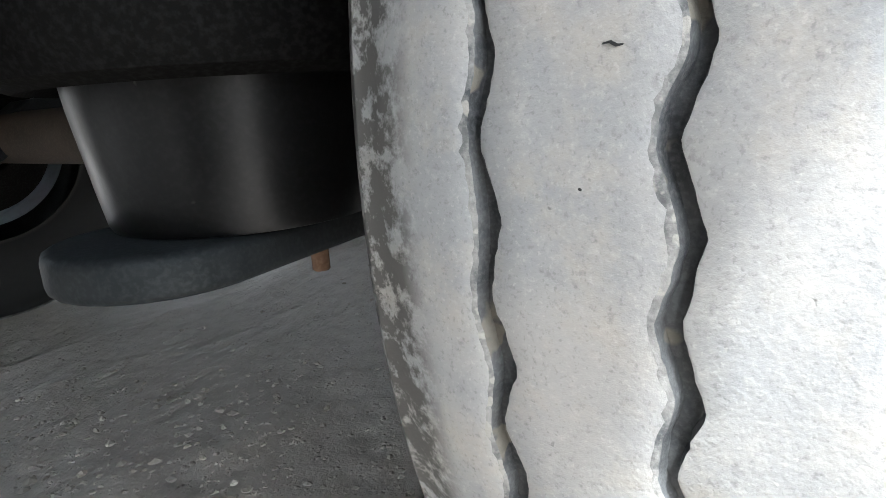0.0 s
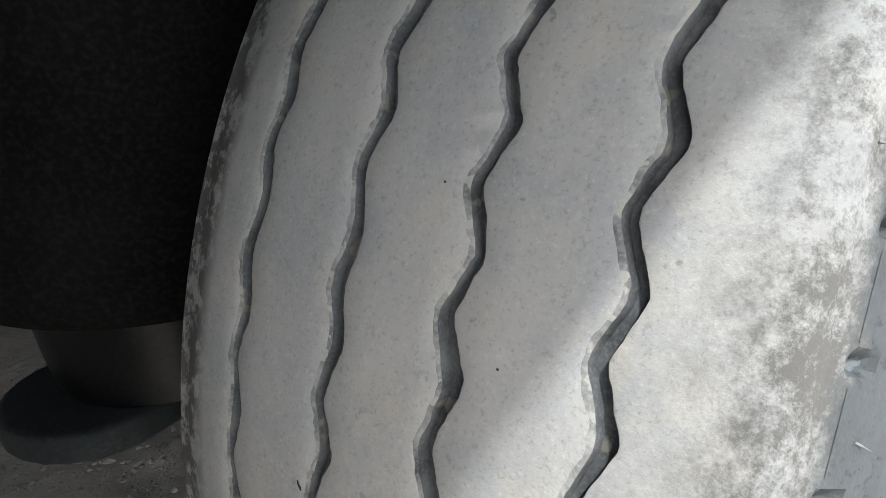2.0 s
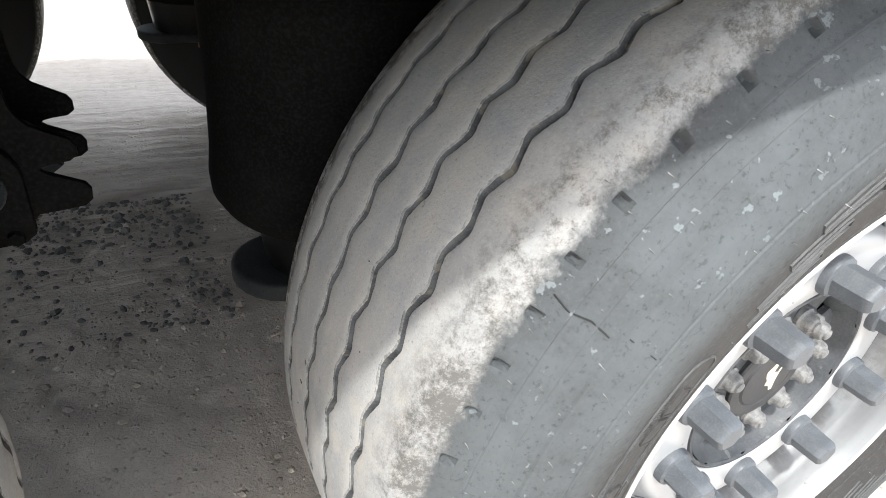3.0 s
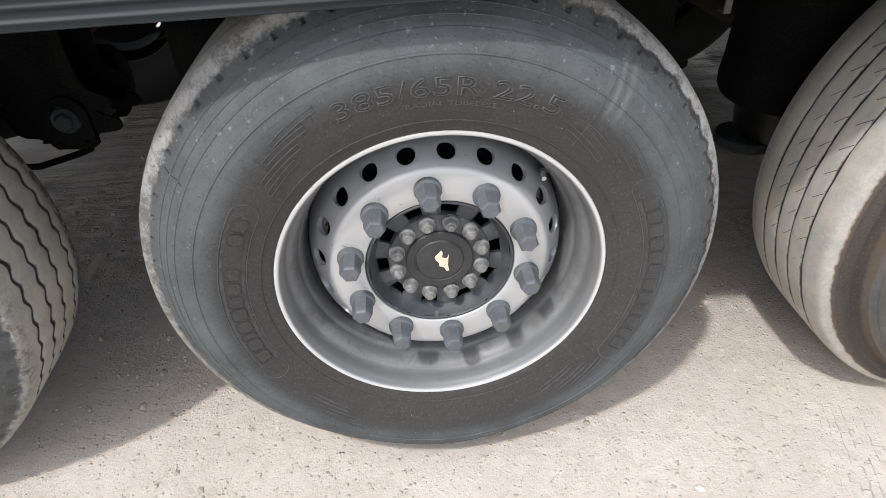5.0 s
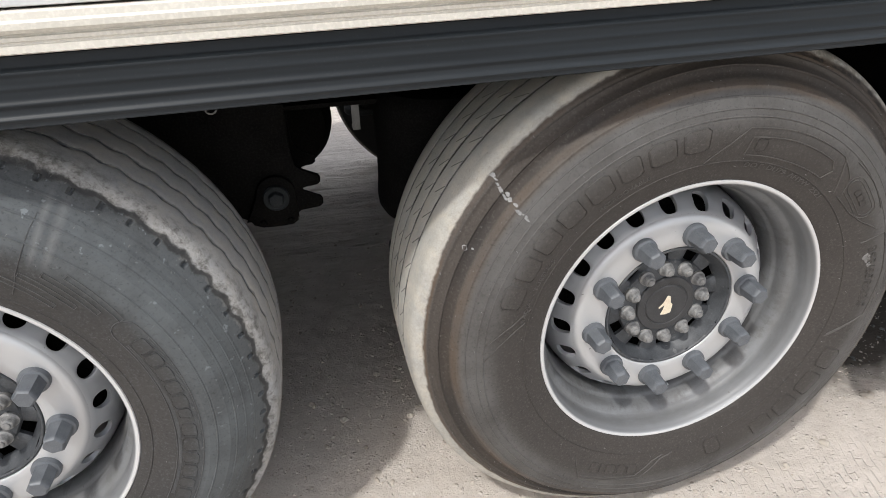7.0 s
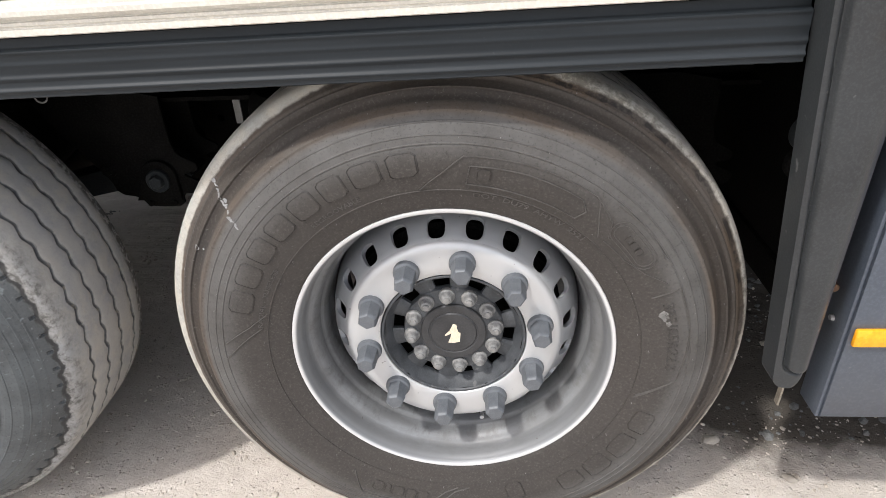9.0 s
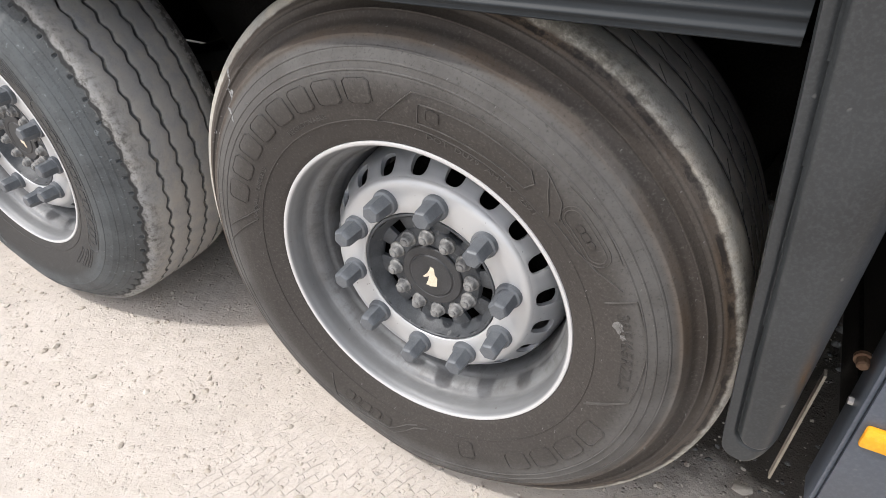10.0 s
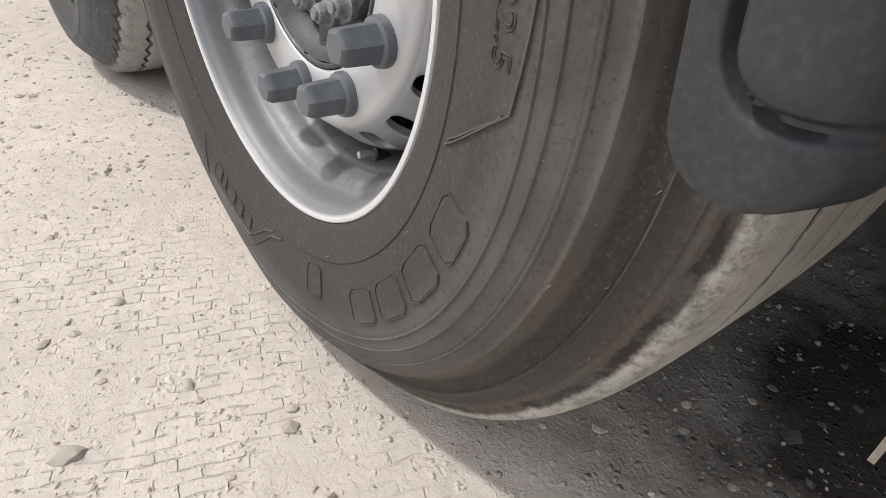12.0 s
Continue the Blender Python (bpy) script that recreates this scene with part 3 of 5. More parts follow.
def build_tyre(name, mat, steps, grooves, swing, width, depth, phase, ribs, notches=None, pitches=PITCHES, seed=0, grow=0.0, dents=(), floor_mat=None):
    """One tyre mesh. grooves: y of the outer edge; swing: zigzag reach; ribs: radii of raised mould lines on the wall."""
    rng = np.random.RandomState(seed)
    n = pitches * steps
    th = 2 * np.pi * np.arange(n) / n
    kink = tri_wave((th - phase) * pitches / (2 * np.pi))

    def eased(a, k):                            # corners worn round
        return np.convolve(np.concatenate([a[-k:], a, a[:k]]), np.ones(2 * k + 1) / (2 * k + 1), "valid")

    cols, floor, fringe = [], set(), set()                     # (radius array, y array); columns on a groove's floor
    one = np.ones(n)
    rr = sorted(set([a for a, b in WALL] + list(np.arange(0.30, 0.51, 0.008)) + [q for c in ribs for q in (c - 0.0016, c - 0.0006, c + 0.0006, c + 0.0016)] + (list(np.arange(0.484, 0.5085, 0.002)) if notches else []) + (list(np.arange(0.4505, 0.508, 0.0015)) if dents else [])))
    for r in rr:
        lift = 0.0013 if any(abs(r - c) < 0.001 for c in ribs) else 0.0
        cols.append((r * one, (wall_y(r) - lift if r > 0.2905 else 0.015) * one))
    cols.append((0.516 * one, 0.041 * one))
    for r, y in ((0.5195, 0.0445), (0.5222, 0.0485), (0.5240, 0.0535), (0.5253, 0.0600)):
        cols.append((r * one, y * one))
    last = 0.070
    for at, g in enumerate(grooves):
        reach = swing[at] if swing else 0.0
        edge = g + reach * kink
        wob = 0.0007 * np.convolve(rng.randn(n + 8), np.ones(9) / 3, "valid")[:n]
        e0, e1 = eased(edge, 1) + wob, eased(edge, max(1, steps // 9)) + width + wob[::-1]
        for y in np.linspace(last, g - 0.010, max(2, int((g - 0.010 - last) / 0.007)))[0:]:
            cols.append((crown(y) * one, float(y) * one))
        rag = 0.0007 * np.convolve(rng.randn(n + 2), np.ones(3) / 1.7, "valid")[:n]
        for y, d in ((e0 - 0.0014, 0.0), (e0 - 0.0003, 0.0004), (e0 + 0.0004, depth), (e1 - 0.0012, depth), (e1 + 0.0002, 0.0008), (e1 + 0.0016 + np.abs(rag), 0.0)):
            if d > 0.002:
                floor.add(len(cols))
            if np.ndim(y) and d == 0.0008:
                fringe.add(len(cols))
            cols.append((crown(np.mean(y)) - d * one, y))
        last = g + reach + width + 0.008
    for y in np.linspace(last, 0.319, 6):
        cols.append((crown(y) * one, y * one))
    for r, y in ((0.5190, 0.325), (0.514, 0.331), (0.505, 0.337), (0.495, 0.343), (0.47, 0.354), (0.44, 0.358), (0.40, 0.365), (0.35, 0.358), (0.31, 0.345), (0.29, 0.33)):
        cols.append((r * one, y * one))
    R = np.stack([c[0] for c in cols], 1)
    Y = np.stack([c[1] for c in cols], 1)
    if notches:                                 # moulded pockets along the shoulder
        r0, count, size, deep = notches
        a = ((th[:, None] * count / (2 * np.pi) + 0.2 * np.sin(th[:, None] * 7)) % 1.0 - 0.5) * 2 * np.pi / count * r0
        g = np.exp(-((a / size) ** 4)) * np.exp(-(((R - r0) / (size * 1.15)) ** 4)) * (Y < 0.06)
        Y = Y + deep * g
        R = R - deep * 0.5 * g
    for r0, deep, wide in dents:                # hollows and ridges round the shoulder
        Y = Y + deep * np.exp(-(((R - r0) / wide) ** 2)) * (Y < 0.06)
    if grow:
        u = np.clip((R - 0.44) / 0.085, 0, 1)
        R = R + grow * u * u * (3 - 2 * u)
    # slight wear unevenness
    R = R + 0.0004 * np.sin(th * 3 + seed)[:, None] * (R > 0.5)
    X, Z = R * np.cos(th)[:, None], R * np.sin(th)[:, None]
    flat = -ZC - 0.002
    sink = np.clip(flat - Z, 0, None)
    Z = Z + sink
    Y = Y - np.where(Y < 0.1, 1, -1) * np.exp(-((Z + ZC - 0.06) / 0.05) ** 2) * 0.006 * (np.abs(X) < 0.25) * np.exp(-(X / 0.12) ** 2)
    v = np.stack([X, Y, Z], -1).reshape(-1, 3)
    p = R.shape[1]
    i, q = np.meshgrid(np.arange(n), np.arange(p - 1), indexing="ij")
    j = (i + 1) % n
    f = np.stack([i * p + q, j * p + q, j * p + q + 1, i * p + q + 1], -1).reshape(-1, 4)
    me = mesh_of(name, v.tolist(), f.tolist(), mat)
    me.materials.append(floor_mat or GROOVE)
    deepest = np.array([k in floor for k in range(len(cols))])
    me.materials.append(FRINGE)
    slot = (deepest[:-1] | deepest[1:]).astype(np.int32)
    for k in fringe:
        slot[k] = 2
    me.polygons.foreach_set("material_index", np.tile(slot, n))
    me.set_sharp_from_angle(angle=radians(28))
    return me


SHAPE = {"grow": 0.0, "dents": ()}       # wall shape that the marks lie on
BASE = np.arange(0.29, 0.53, 0.0005)


def on_wall(theta, r, lift=0.0):
    u = np.clip((BASE - 0.44) / 0.085, 0, 1)
    b = float(np.interp(r, BASE + SHAPE["grow"] * u * u * (3 - 2 * u), BASE))
    y = wall_y(b) + sum(d * math.exp(-(((b - r0) / w) ** 2)) for r0, d, w in SHAPE["dents"])
    return (r * math.cos(theta), y - lift, r * math.sin(theta))


def slab(vs, fs, outline, lift=0.0014):
    """A raised shape on the wall from an outline of (angle, radius)."""
    b = len(vs)
    k = len(outline)
    ca, cr = sum(a for a, r in outline) / k, sum(r for a, r in outline) / k
    for a, r in outline:
        vs.append(on_wall(a, r, -0.0004))
    for a, r in outline:
        vs.append(on_wall(ca + (a - ca) * 0.9, cr + (r - cr) * 0.94, lift))
    for i in range(k):
        fs.append((b + i, b + (i + 1) % k, b + k + (i + 1) % k, b + k + i))
    fs.append(tuple(b + k + i for i in range(k)))


def strip(vs, fs, path, w=0.0018, lift=0.0012):
    """One raised line on the wall along points of (angle, radius), split into short steps."""
    pts = [path[0]]
    for (a0, r0), (a1, r1) in zip(path, path[1:]):
        n = max(1, int(math.hypot((a1 - a0) * r0, r1 - r0) / 0.012))
        pts += [(a0 + (a1 - a0) * i / n, r0 + (r1 - r0) * i / n) for i in range(1, n + 1)]
    closed = path[0] == path[-1]
    if closed:
        pts = pts[:-1]
    m, b = len(pts), len(vs)
    for i, (a, r) in enumerate(pts):
        p = pts[i - 1] if i or closed else pts[0]
        q = pts[(i + 1) % m] if i < m - 1 or closed else pts[-1]
        dx, dy = (q[0] - p[0]) * r, q[1] - p[1]
        d = math.hypot(dx, dy) or 1
        nx, ny = -dy / d / r, dx / d
        for s, up in ((0.5, -0.0004), (0.28, lift), (-0.28, lift), (-0.5, -0.0004)):
            vs.append(on_wall(a + nx * w * s, r + ny * w * s, up))
    for i in range(m if closed else m - 1):
        j = (i + 1) % m
        fs += [(b + i * 4 + k, b + j * 4 + k, b + j * 4 + k + 1, b + i * 4 + k + 1) for k in range(3)]
    if not closed:
        fs += [(b, b + 1, b + 2, b + 3), (b + m * 4 - 1, b + m * 4 - 2, b + m * 4 - 3, b + m * 4 - 4)]


def arc(a0, a1, r, n):
    return [(a0 + (a1 - a0) * i / n, r) for i in range(n + 1)]


def oval(a0, a1, r, half, n=14):
    """A long oval round a word, from angle a0 to a1."""
    pts = arc(a0, a1, r + half, n)
    e = half / r * (1 if a1 > a0 else -1)
    pts += [(a1 + e * math.sin(k * math.pi / 8), r + half * math.cos(k * math.pi / 8)) for k in range(1, 8)]
    pts += arc(a1, a0, r - half, n)
    pts += [(a0 - e * math.sin(k * math.pi / 8), r - half * math.cos(k * math.pi / 8)) for k in range(1, 8)]
    return pts + pts[:1]


def letters_bm(text, size, a0, a1, r, mat, lift=0.0012, line=0.0):
    """Built-in font letters bent along the wall from angle a0 clockwise to a1. r: radius of the foot line. line: outline letters of that thickness."""
    cu = bpy.data.curves.new("letters", "FONT")
    cu.body, cu.size, cu.align_x, cu.resolution_u = text, size, "LEFT", 3
    if line:
        cu.fill_mode, cu.bevel_depth, cu.bevel_resolution = "NONE", line, 0
    else:
        cu.extrude = 0.5
    ob = bpy.data.objects.new("letters", cu)
    scene.collection.objects.link(ob)
    me = bpy.data.meshes.new_from_object(ob.evaluated_get(bpy.context.evaluated_depsgraph_get()))
    bpy.data.objects.remove(ob)
    bpy.data.curves.remove(cu)
    wide = max(v.co.x for v in me.vertices)
    for v in me.vertices:
        x, y, z = v.co
        up = lift * z / line if line else (lift if z > 0 else -0.0006)
        v.co = on_wall(a0 + (a1 - a0) * x / wide, r + y, up)
    me.materials.clear()
    me.materials.append(mat)
    return me


def word_blocks(w, mat, mid, r, widths, height, gap=0.006):
    """Plain raised block outlines in place of a maker's word, one for each letter."""
    total = sum(widths) + gap * (len(widths) - 1)
    at = -total / 2
    for wide in widths:
        a0, a1 = mid - at / r, mid - (at + wide) / r
        lo, hi = r, r + height
        ca, cr = (a0 - a1) * 0.16, height * 0.13
        path = [(a0 - ca, lo), (a1 + ca, lo), (a1, lo + cr), (a1, (lo + hi) / 2), (a1, hi - cr), (a1 + ca, hi), (a0 - ca, hi), (a0, hi - cr), (a0, (lo + hi) / 2), (a0, lo + cr), (a0 - ca, lo)]
        vs, fs = [], []
        slab(vs, fs, path[:-1], 0.0013)
        strip(vs, fs, path, 0.0016, 0.0018)
        own("raised_block", mesh_of("raised_block", vs, fs, mat, False), w)
        at += wide + gap


def hairs(seed, rows, rmax=1.0):
    """Vent hairs of the mould, small leaning cones."""
    rng = random.Random(seed)
    vs, fs = [], []
    for r, count in rows:
        for k in range(count):
            a = 2 * math.pi * (k + 0.8 * rng.random()) / count
            if rng.random() < 0.2:
                continue
            b = len(vs)
            px, py, pz = on_wall(a, r + rng.uniform(-0.006, 0.006))
            s, h = 0.0007, 0.0022 + 0.0035 * rng.random()
            lean = rng.uniform(-0.5, 0.5)
            for t in range(4):
                vs.append((px + s * math.cos(t * math.pi / 2), py + 0.0006, pz + s * math.sin(t * math.pi / 2)))
            vs.append((px + h * lean * math.sin(a), py - h, pz + h * lean * math.cos(a)))
            fs += [(b + t, b + (t + 1) % 4, b + 4) for t in range(4)]
    return mesh_of("rubber_hairs", vs, fs, RUBBER_HAIR, False)


# ---- steel wheel ----
# from the flange lip along the barrel inwards
BARREL = [(0.2875, 0.030), (0.2890, 0.018), (0.2960, 0.012), (0.2985, 0.008), (0.2985, 0.004), (0.2965, 0.0005), (0.2925, 0.000), (0.2890, 0.003),
          (0.2868, 0.008), (0.2862, 0.012), (0.2852, 0.0135), (0.2835, 0.022), (0.2822, 0.036), (0.2812, 0.046), (0.2785, 0.0495), (0.2735, 0.0530), (0.2690, 0.060), (0.2655, 0.070), (0.2640, 0.080), (0.2632, 0.086), (0.2602, 0.0885), (0.2580, 0.094), (0.2560, 0.106),
          (0.2540, 0.125), (0.2552, 0.1285), (0.2532, 0.133), (0.2510, 0.165), (0.2500, 0.200), (0.2500, 0.300)]
FACE_Y = 0.052
# from the bore across the face and back down the slope
FACE = [(0.140, 0.066), (0.140, 0.056), (0.1405, 0.0535), (0.1425, FACE_Y), (0.160, FACE_Y - 0.0005), (0.180, FACE_Y - 0.0005), (0.191, FACE_Y), (0.199, 0.0535), (0.2045, 0.057), (0.2075, 0.062)]
SLOPE = [(0.2075, 0.062), (0.2135, 0.069), (0.2205, 0.0765), (0.2275, 0.0845), (0.2340, 0.0935), (0.2395, 0.105), (0.2440, 0.121), (0.2480, 0.144), (0.2505, 0.170)]


def slope_at(t):
    s = [0.0]
    for (r0, y0), (r1, y1) in zip(SLOPE, SLOPE[1:]):
        s.append(s[-1] + math.hypot(r1 - r0, y1 - y0))
    u = t * s[-1]
    return float(np.interp(u, s, [a for a, b in SLOPE])), float(np.interp(u, s, [b for a, b in SLOPE])), s[-1]


def build_rim(name, holes, hole_a, hole_l, centre, phase, e=0.72):
    """Barrel, disc face and a sloped band with open hand holes. hole_a: half width round the wheel; hole_l: half length along the slope (m); centre: share of the slope."""
    bm = bmesh.new()

    def turned(profile, n, closed=False):
        v, f = lathe(profile, n, closed)
        vs = [bm.verts.new(p) for p in v]
        for q in f:
            bm.faces.new([vs[i] for i in q])

    turned(BARREL, 128)
    turned(FACE, 100)
    length = slope_at(1.0)[2]
    cell = 2 * math.pi / holes
    K = 24
    ring_t, ring_a = [], []
    for k in range(K):
        w = 2 * math.pi * k / K
        c, s = math.cos(w), math.sin(w)
        m = max(abs(c), abs(s))
        ring_a.append(c / m)
        ring_t.append(s / m)
    for h in range(holes):
        a_mid = phase + h * cell
        rings = []
        for step in range(4):
            row = []
            for k in range(K):
                w = 2 * math.pi * k / K
                c, s = math.cos(w), math.sin(w)
                hx = math.copysign(abs(c) ** e, c) * hole_a
                hy = math.copysign(abs(s) ** e, s) * hole_l
                r_mid = slope_at(centre)[0]
                out_a = ring_a[k] * cell / 2
                out_t = centre + (ring_t[k] * (1 - centre) if ring_t[k] > 0 else ring_t[k] * centre)
                in_a, in_t = hx / r_mid, centre + hy / length
                g = (0.0, 0.12, 0.45, 1.0)[step]
                a, t = in_a + (out_a - in_a) * g, in_t + (out_t - in_t) * g
                r, y, _ = slope_at(min(max(t, 0), 1))
                if step == 0:
                    r, y = r - 0.0008, y + 0.0006
                row.append(bm.verts.new((r * math.cos(a_mid + a), y, r * math.sin(a_mid + a))))
            rings.append(row)
        wall = []
        for v in rings[0]:
            rad = math.hypot(v.co.x, v.co.z)
            q = (rad - 0.008) / rad
            wall.append(bm.verts.new((v.co.x * q, v.co.y + 0.004, v.co.z * q)))
        rings.insert(0, wall)
        for a, b in zip(rings, rings[1:]):
            for k in range(K):
                bm.faces.new((a[k], a[(k + 1) % K], b[(k + 1) % K], b[k]))
    bmesh.ops.remove_doubles(bm, verts=bm.verts, dist=2e-5)
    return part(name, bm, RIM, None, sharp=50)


def hex_stack(rows, n=24):
    """Stacked rings of (y, radius, how hexagonal 0..1)."""
    bm = bmesh.new()
    rings = []
    for y, r, hx in rows:
        row = []
        for k in range(n):
            w = 2 * math.pi * k / n
            flat = math.cos(math.pi / 6) / math.cos((w + math.pi / 6) % (math.pi / 3) - math.pi / 6)
            rad = r * (1 - hx + hx * flat)
            row.append(bm.verts.new((rad * math.cos(w), y, rad * math.sin(w))))
        rings.append(row)
    for a, b in zip(rings, rings[1:]):
        for k in range(n):
            bm.faces.new((a[k], a[(k + 1) % n], b[(k + 1) % n], b[k]))
    bm.faces.new(rings[-1])
    return bm


def mesh_from(bm, name, mat, sharp=35):
    ob = part(name, bm, mat, None, sharp=sharp)
    me = ob.data
    bpy.data.objects.remove(ob)
    return me


NUT_MESH = mesh_from(hex_stack([(0.052, 0.0245, 0), (0.046, 0.0245, 0), (0.0425, 0.0235, 0.1), (0.0405, 0.0205, 0.7), (0.034, 0.0202, 1), (0.010, 0.0192, 1), (0.0045, 0.0186, 1), (0.0015, 0.0165, 0.9), (0.0, 0.0145, 0.85)]), "nut_cap", CAP_GREY, 28)
BOLT_MESH = mesh_from(hex_stack([(0.078, 0.0155, 0), (0.070, 0.0155, 0), (0.0685, 0.0140, 0.5), (0.066, 0.0132, 1), (0.060, 0.0128, 1), (0.057, 0.0105, 0.7), (0.0555, 0.0072, 0.2), (0.053, 0.0066, 0), (0.052, 0.0050, 0)], 18), "hub_bolt", BOLT, 30)


def build_hub():
    """Cast hub: thin outer lip, a sloping dish with ten windows between broad webs."""
    bm = lathe_bm([(0.1388, 0.078), (0.1388, 0.0545), (0.1375, 0.0525), (0.1345, 0.0525), (0.1328, 0.0555)], 100)

    def at(r, a, y):
        return bm.verts.new((r * math.cos(a), y, r * math.sin(a)))

    radii = [(0.1328, 0.0555), (0.1275, 0.070), (0.1205, 0.079), (0.0985, 0.079), (0.0955, 0.076), (0.060, 0.072)]
    for k in range(10):
        mid = 2 * math.pi * (k + 0.5) / 10
        half = math.pi / 10
        steps = (-1.0, -0.62, -0.46, 0.46, 0.62, 1.0)
        grid = []
        for j, (r, y) in enumerate(radii):
            row = []
            for i, u in enumerate(steps):
                dip = (0.0, 0.001, 0.003, 0.003, 0.0, 0.0)[j] if i in (2, 3) else 0.0
                web = -(0.0, 0.001, 0.0015, 0.001, 0.0, 0.0)[j] if i in (0, 5) else 0.0
                row.append(at(r, mid + half * u, y + dip + web))
            grid.append(row)
        for j in range(len(radii) - 1):
            for i in range(len(steps) - 1):
                if i == 2 and j == 2:
                    quad = [grid[2][2], grid[2][3], grid[3][3], grid[3][2]]
                    back = [bm.verts.new((v.co.x * 0.995, v.co.y + 0.008, v.co.z * 0.995)) for v in quad]
                    for u in range(4):
                        bm.faces.new((quad[u], quad[(u + 1) % 4], back[(u + 1) % 4], back[u]))
                    continue
                bm.faces.new((grid[j][i], grid[j][i + 1], grid[j + 1][i + 1], grid[j + 1][i]))
    bmesh.ops.remove_doubles(bm, verts=bm.verts, dist=2e-5)
    return mesh_from(bm, "hub", HUB_GREY, 32)


HUB_MESH = build_hub()
CENTRE_MESH = mesh_from(lathe_bm([(0.064, 0.076), (0.064, 0.068), (0.062, 0.066), (0.049, 0.066), (0.0475, 0.0675), (0.046, 0.0675), (0.0445, 0.066), (0.0435, 0.065), (0.0001, 0.0645)], 64), "hub_cover", HUB_BLACK)


TORN = {2: [(-0.0113, 0.0115), (0.0036, 0.027), (0.0068, 0.020), (0.0045, 0.0086), (0.0149, 0.0057), (0.0195, 0.016), (0.0167, -0.0115), (0.0195, -0.0276), (0.0136, -0.0287), (0.0068, -0.0172), (-0.0023, -0.0144), (-0.0023, -0.0057), (-0.009, 0.0029)],
        3: [(0.0, 0.0248), (0.0073, 0.0226), (0.010, 0.005), (0.0158, -0.0007), (0.0135, -0.0234), (0.0, -0.027), (-0.0124, -0.0255), (-0.0068, -0.0113), (-0.0045, -0.0007), (-0.017, -0.0078), (-0.0197, -0.0057), (-0.0085, 0.0064)]}


def build_label(seed):
    """The torn remains of a paper emblem."""
    pts = [(x * 0.88, z * 0.88) for x, z in TORN.get(seed, TORN[2])]
    return mesh_from(prism_bm(pts, 0.0640, 0.0652), "torn_label", STICKER)


DRUM_MESH = mesh_from(lathe_bm([(0.02, 0.14), (0.135, 0.138), (0.205, 0.118), (0.212, 0.125), (0.212, 0.30), (0.16, 0.34), (0.10, 0.36)], 64), "brake_drum", BLACK_STEEL)
VALVE_MESH = mesh_from(tube_bm([(0.2545, 0.112, 0), (0.2490, 0.104, 0), (0.2460, 0.094, 0), (0.2450, 0.082, 0)], 0.0045, 10), "valve", ZINC)

BASE_MESH = mesh_from(tube_bm([(0.2585, 0.122, 0), (0.2550, 0.114, 0), (0.2515, 0.108, 0), (0.2495, 0.103, 0)], 0.0085, 14), "valve_base", HUB_BLACK)


def wheel_at(trailer, x, tyre_me, rim_ob, nut_phase, label, tyre_label, valve_angle, seed, label_turn):
    """One wheel of the trailer: steel wheel with its tyre, hub, caps and bolts."""
    w = rim_ob
    w.name = "wheel"
    w.parent = trailer
    w.matrix_local = pose(x, 0, ZC)
    tagged(w, label=label)
    own("tyre", tyre_me, w, tyre_label)
    for k in range(10):
        a = nut_phase - k * math.pi / 5
        own("nut_cap", NUT_MESH, w, "grey plastic wheel nut cap" if k == 0 else "", Matrix.Translation((0.1675 * math.cos(a), 0, 0.1675 * math.sin(a))) @ Matrix.Rotation(-a + 0.3 * math.sin(k * 2.3 + seed), 4, "Y"))
    own("hub", HUB_MESH, w, "dark grey cast hub", Matrix.Rotation(-nut_phase, 4, "Y"))
    own("hub_cover", CENTRE_MESH, w, "black round hub cover")
    for k in range(12):
        a = nut_phase + 0.15 + k * math.pi / 6
        own("hub_bolt", BOLT_MESH, w, "dusty steel hub bolt" if k == 0 else "", Matrix.Translation((0.0825 * math.cos(a), 0, 0.0825 * math.sin(a))) @ Matrix.Rotation(-a * 1.7, 4, "Y"))
    own("torn_label", build_label(seed), w, "torn cream paper emblem", Matrix.Rotation(label_turn, 4, "Y"))
    own("brake_drum", DRUM_MESH, w)
    own("valve_base", BASE_MESH, w, "black rubber valve base", Matrix.Rotation(-valve_angle, 4, "Y"))
    own("valve", VALVE_MESH, w, "small metal tyre valve", Matrix.Rotation(-valve_angle, 4, "Y"))
    return w


# ---- the trailer ----
trailer = tagged(new("trailer"), "tri-axle semi-trailer with anthracite side rail and cream body edge", "trailer")

GROOVES = (0.0863, 0.1446, 0.2021, 0.2623)
KINK = math.pi - 0.0719
tyre_2 = build_tyre("tyre", RUBBER_2, 20, GROOVES, (0.0105, 0.0095, 0.0078, 0.0050), 0.0062, 0.0060, KINK, (0.318, 0.424, 0.455, 0.470, 0.4835), (0.4972, 66, 0.0034, 0.0060), seed=2)
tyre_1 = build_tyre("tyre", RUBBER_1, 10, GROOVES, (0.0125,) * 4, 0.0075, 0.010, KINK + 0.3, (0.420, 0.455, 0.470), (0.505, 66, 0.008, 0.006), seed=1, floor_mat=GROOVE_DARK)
DENTS_3 = ((0.4615, -0.0036, 0.0030), (0.4735, 0.0070, 0.0075), (0.4848, -0.0036, 0.0016), (0.4925, 0.0030, 0.004), (0.498, -0.0012, 0.0014), (0.5035, -0.0010, 0.0014))
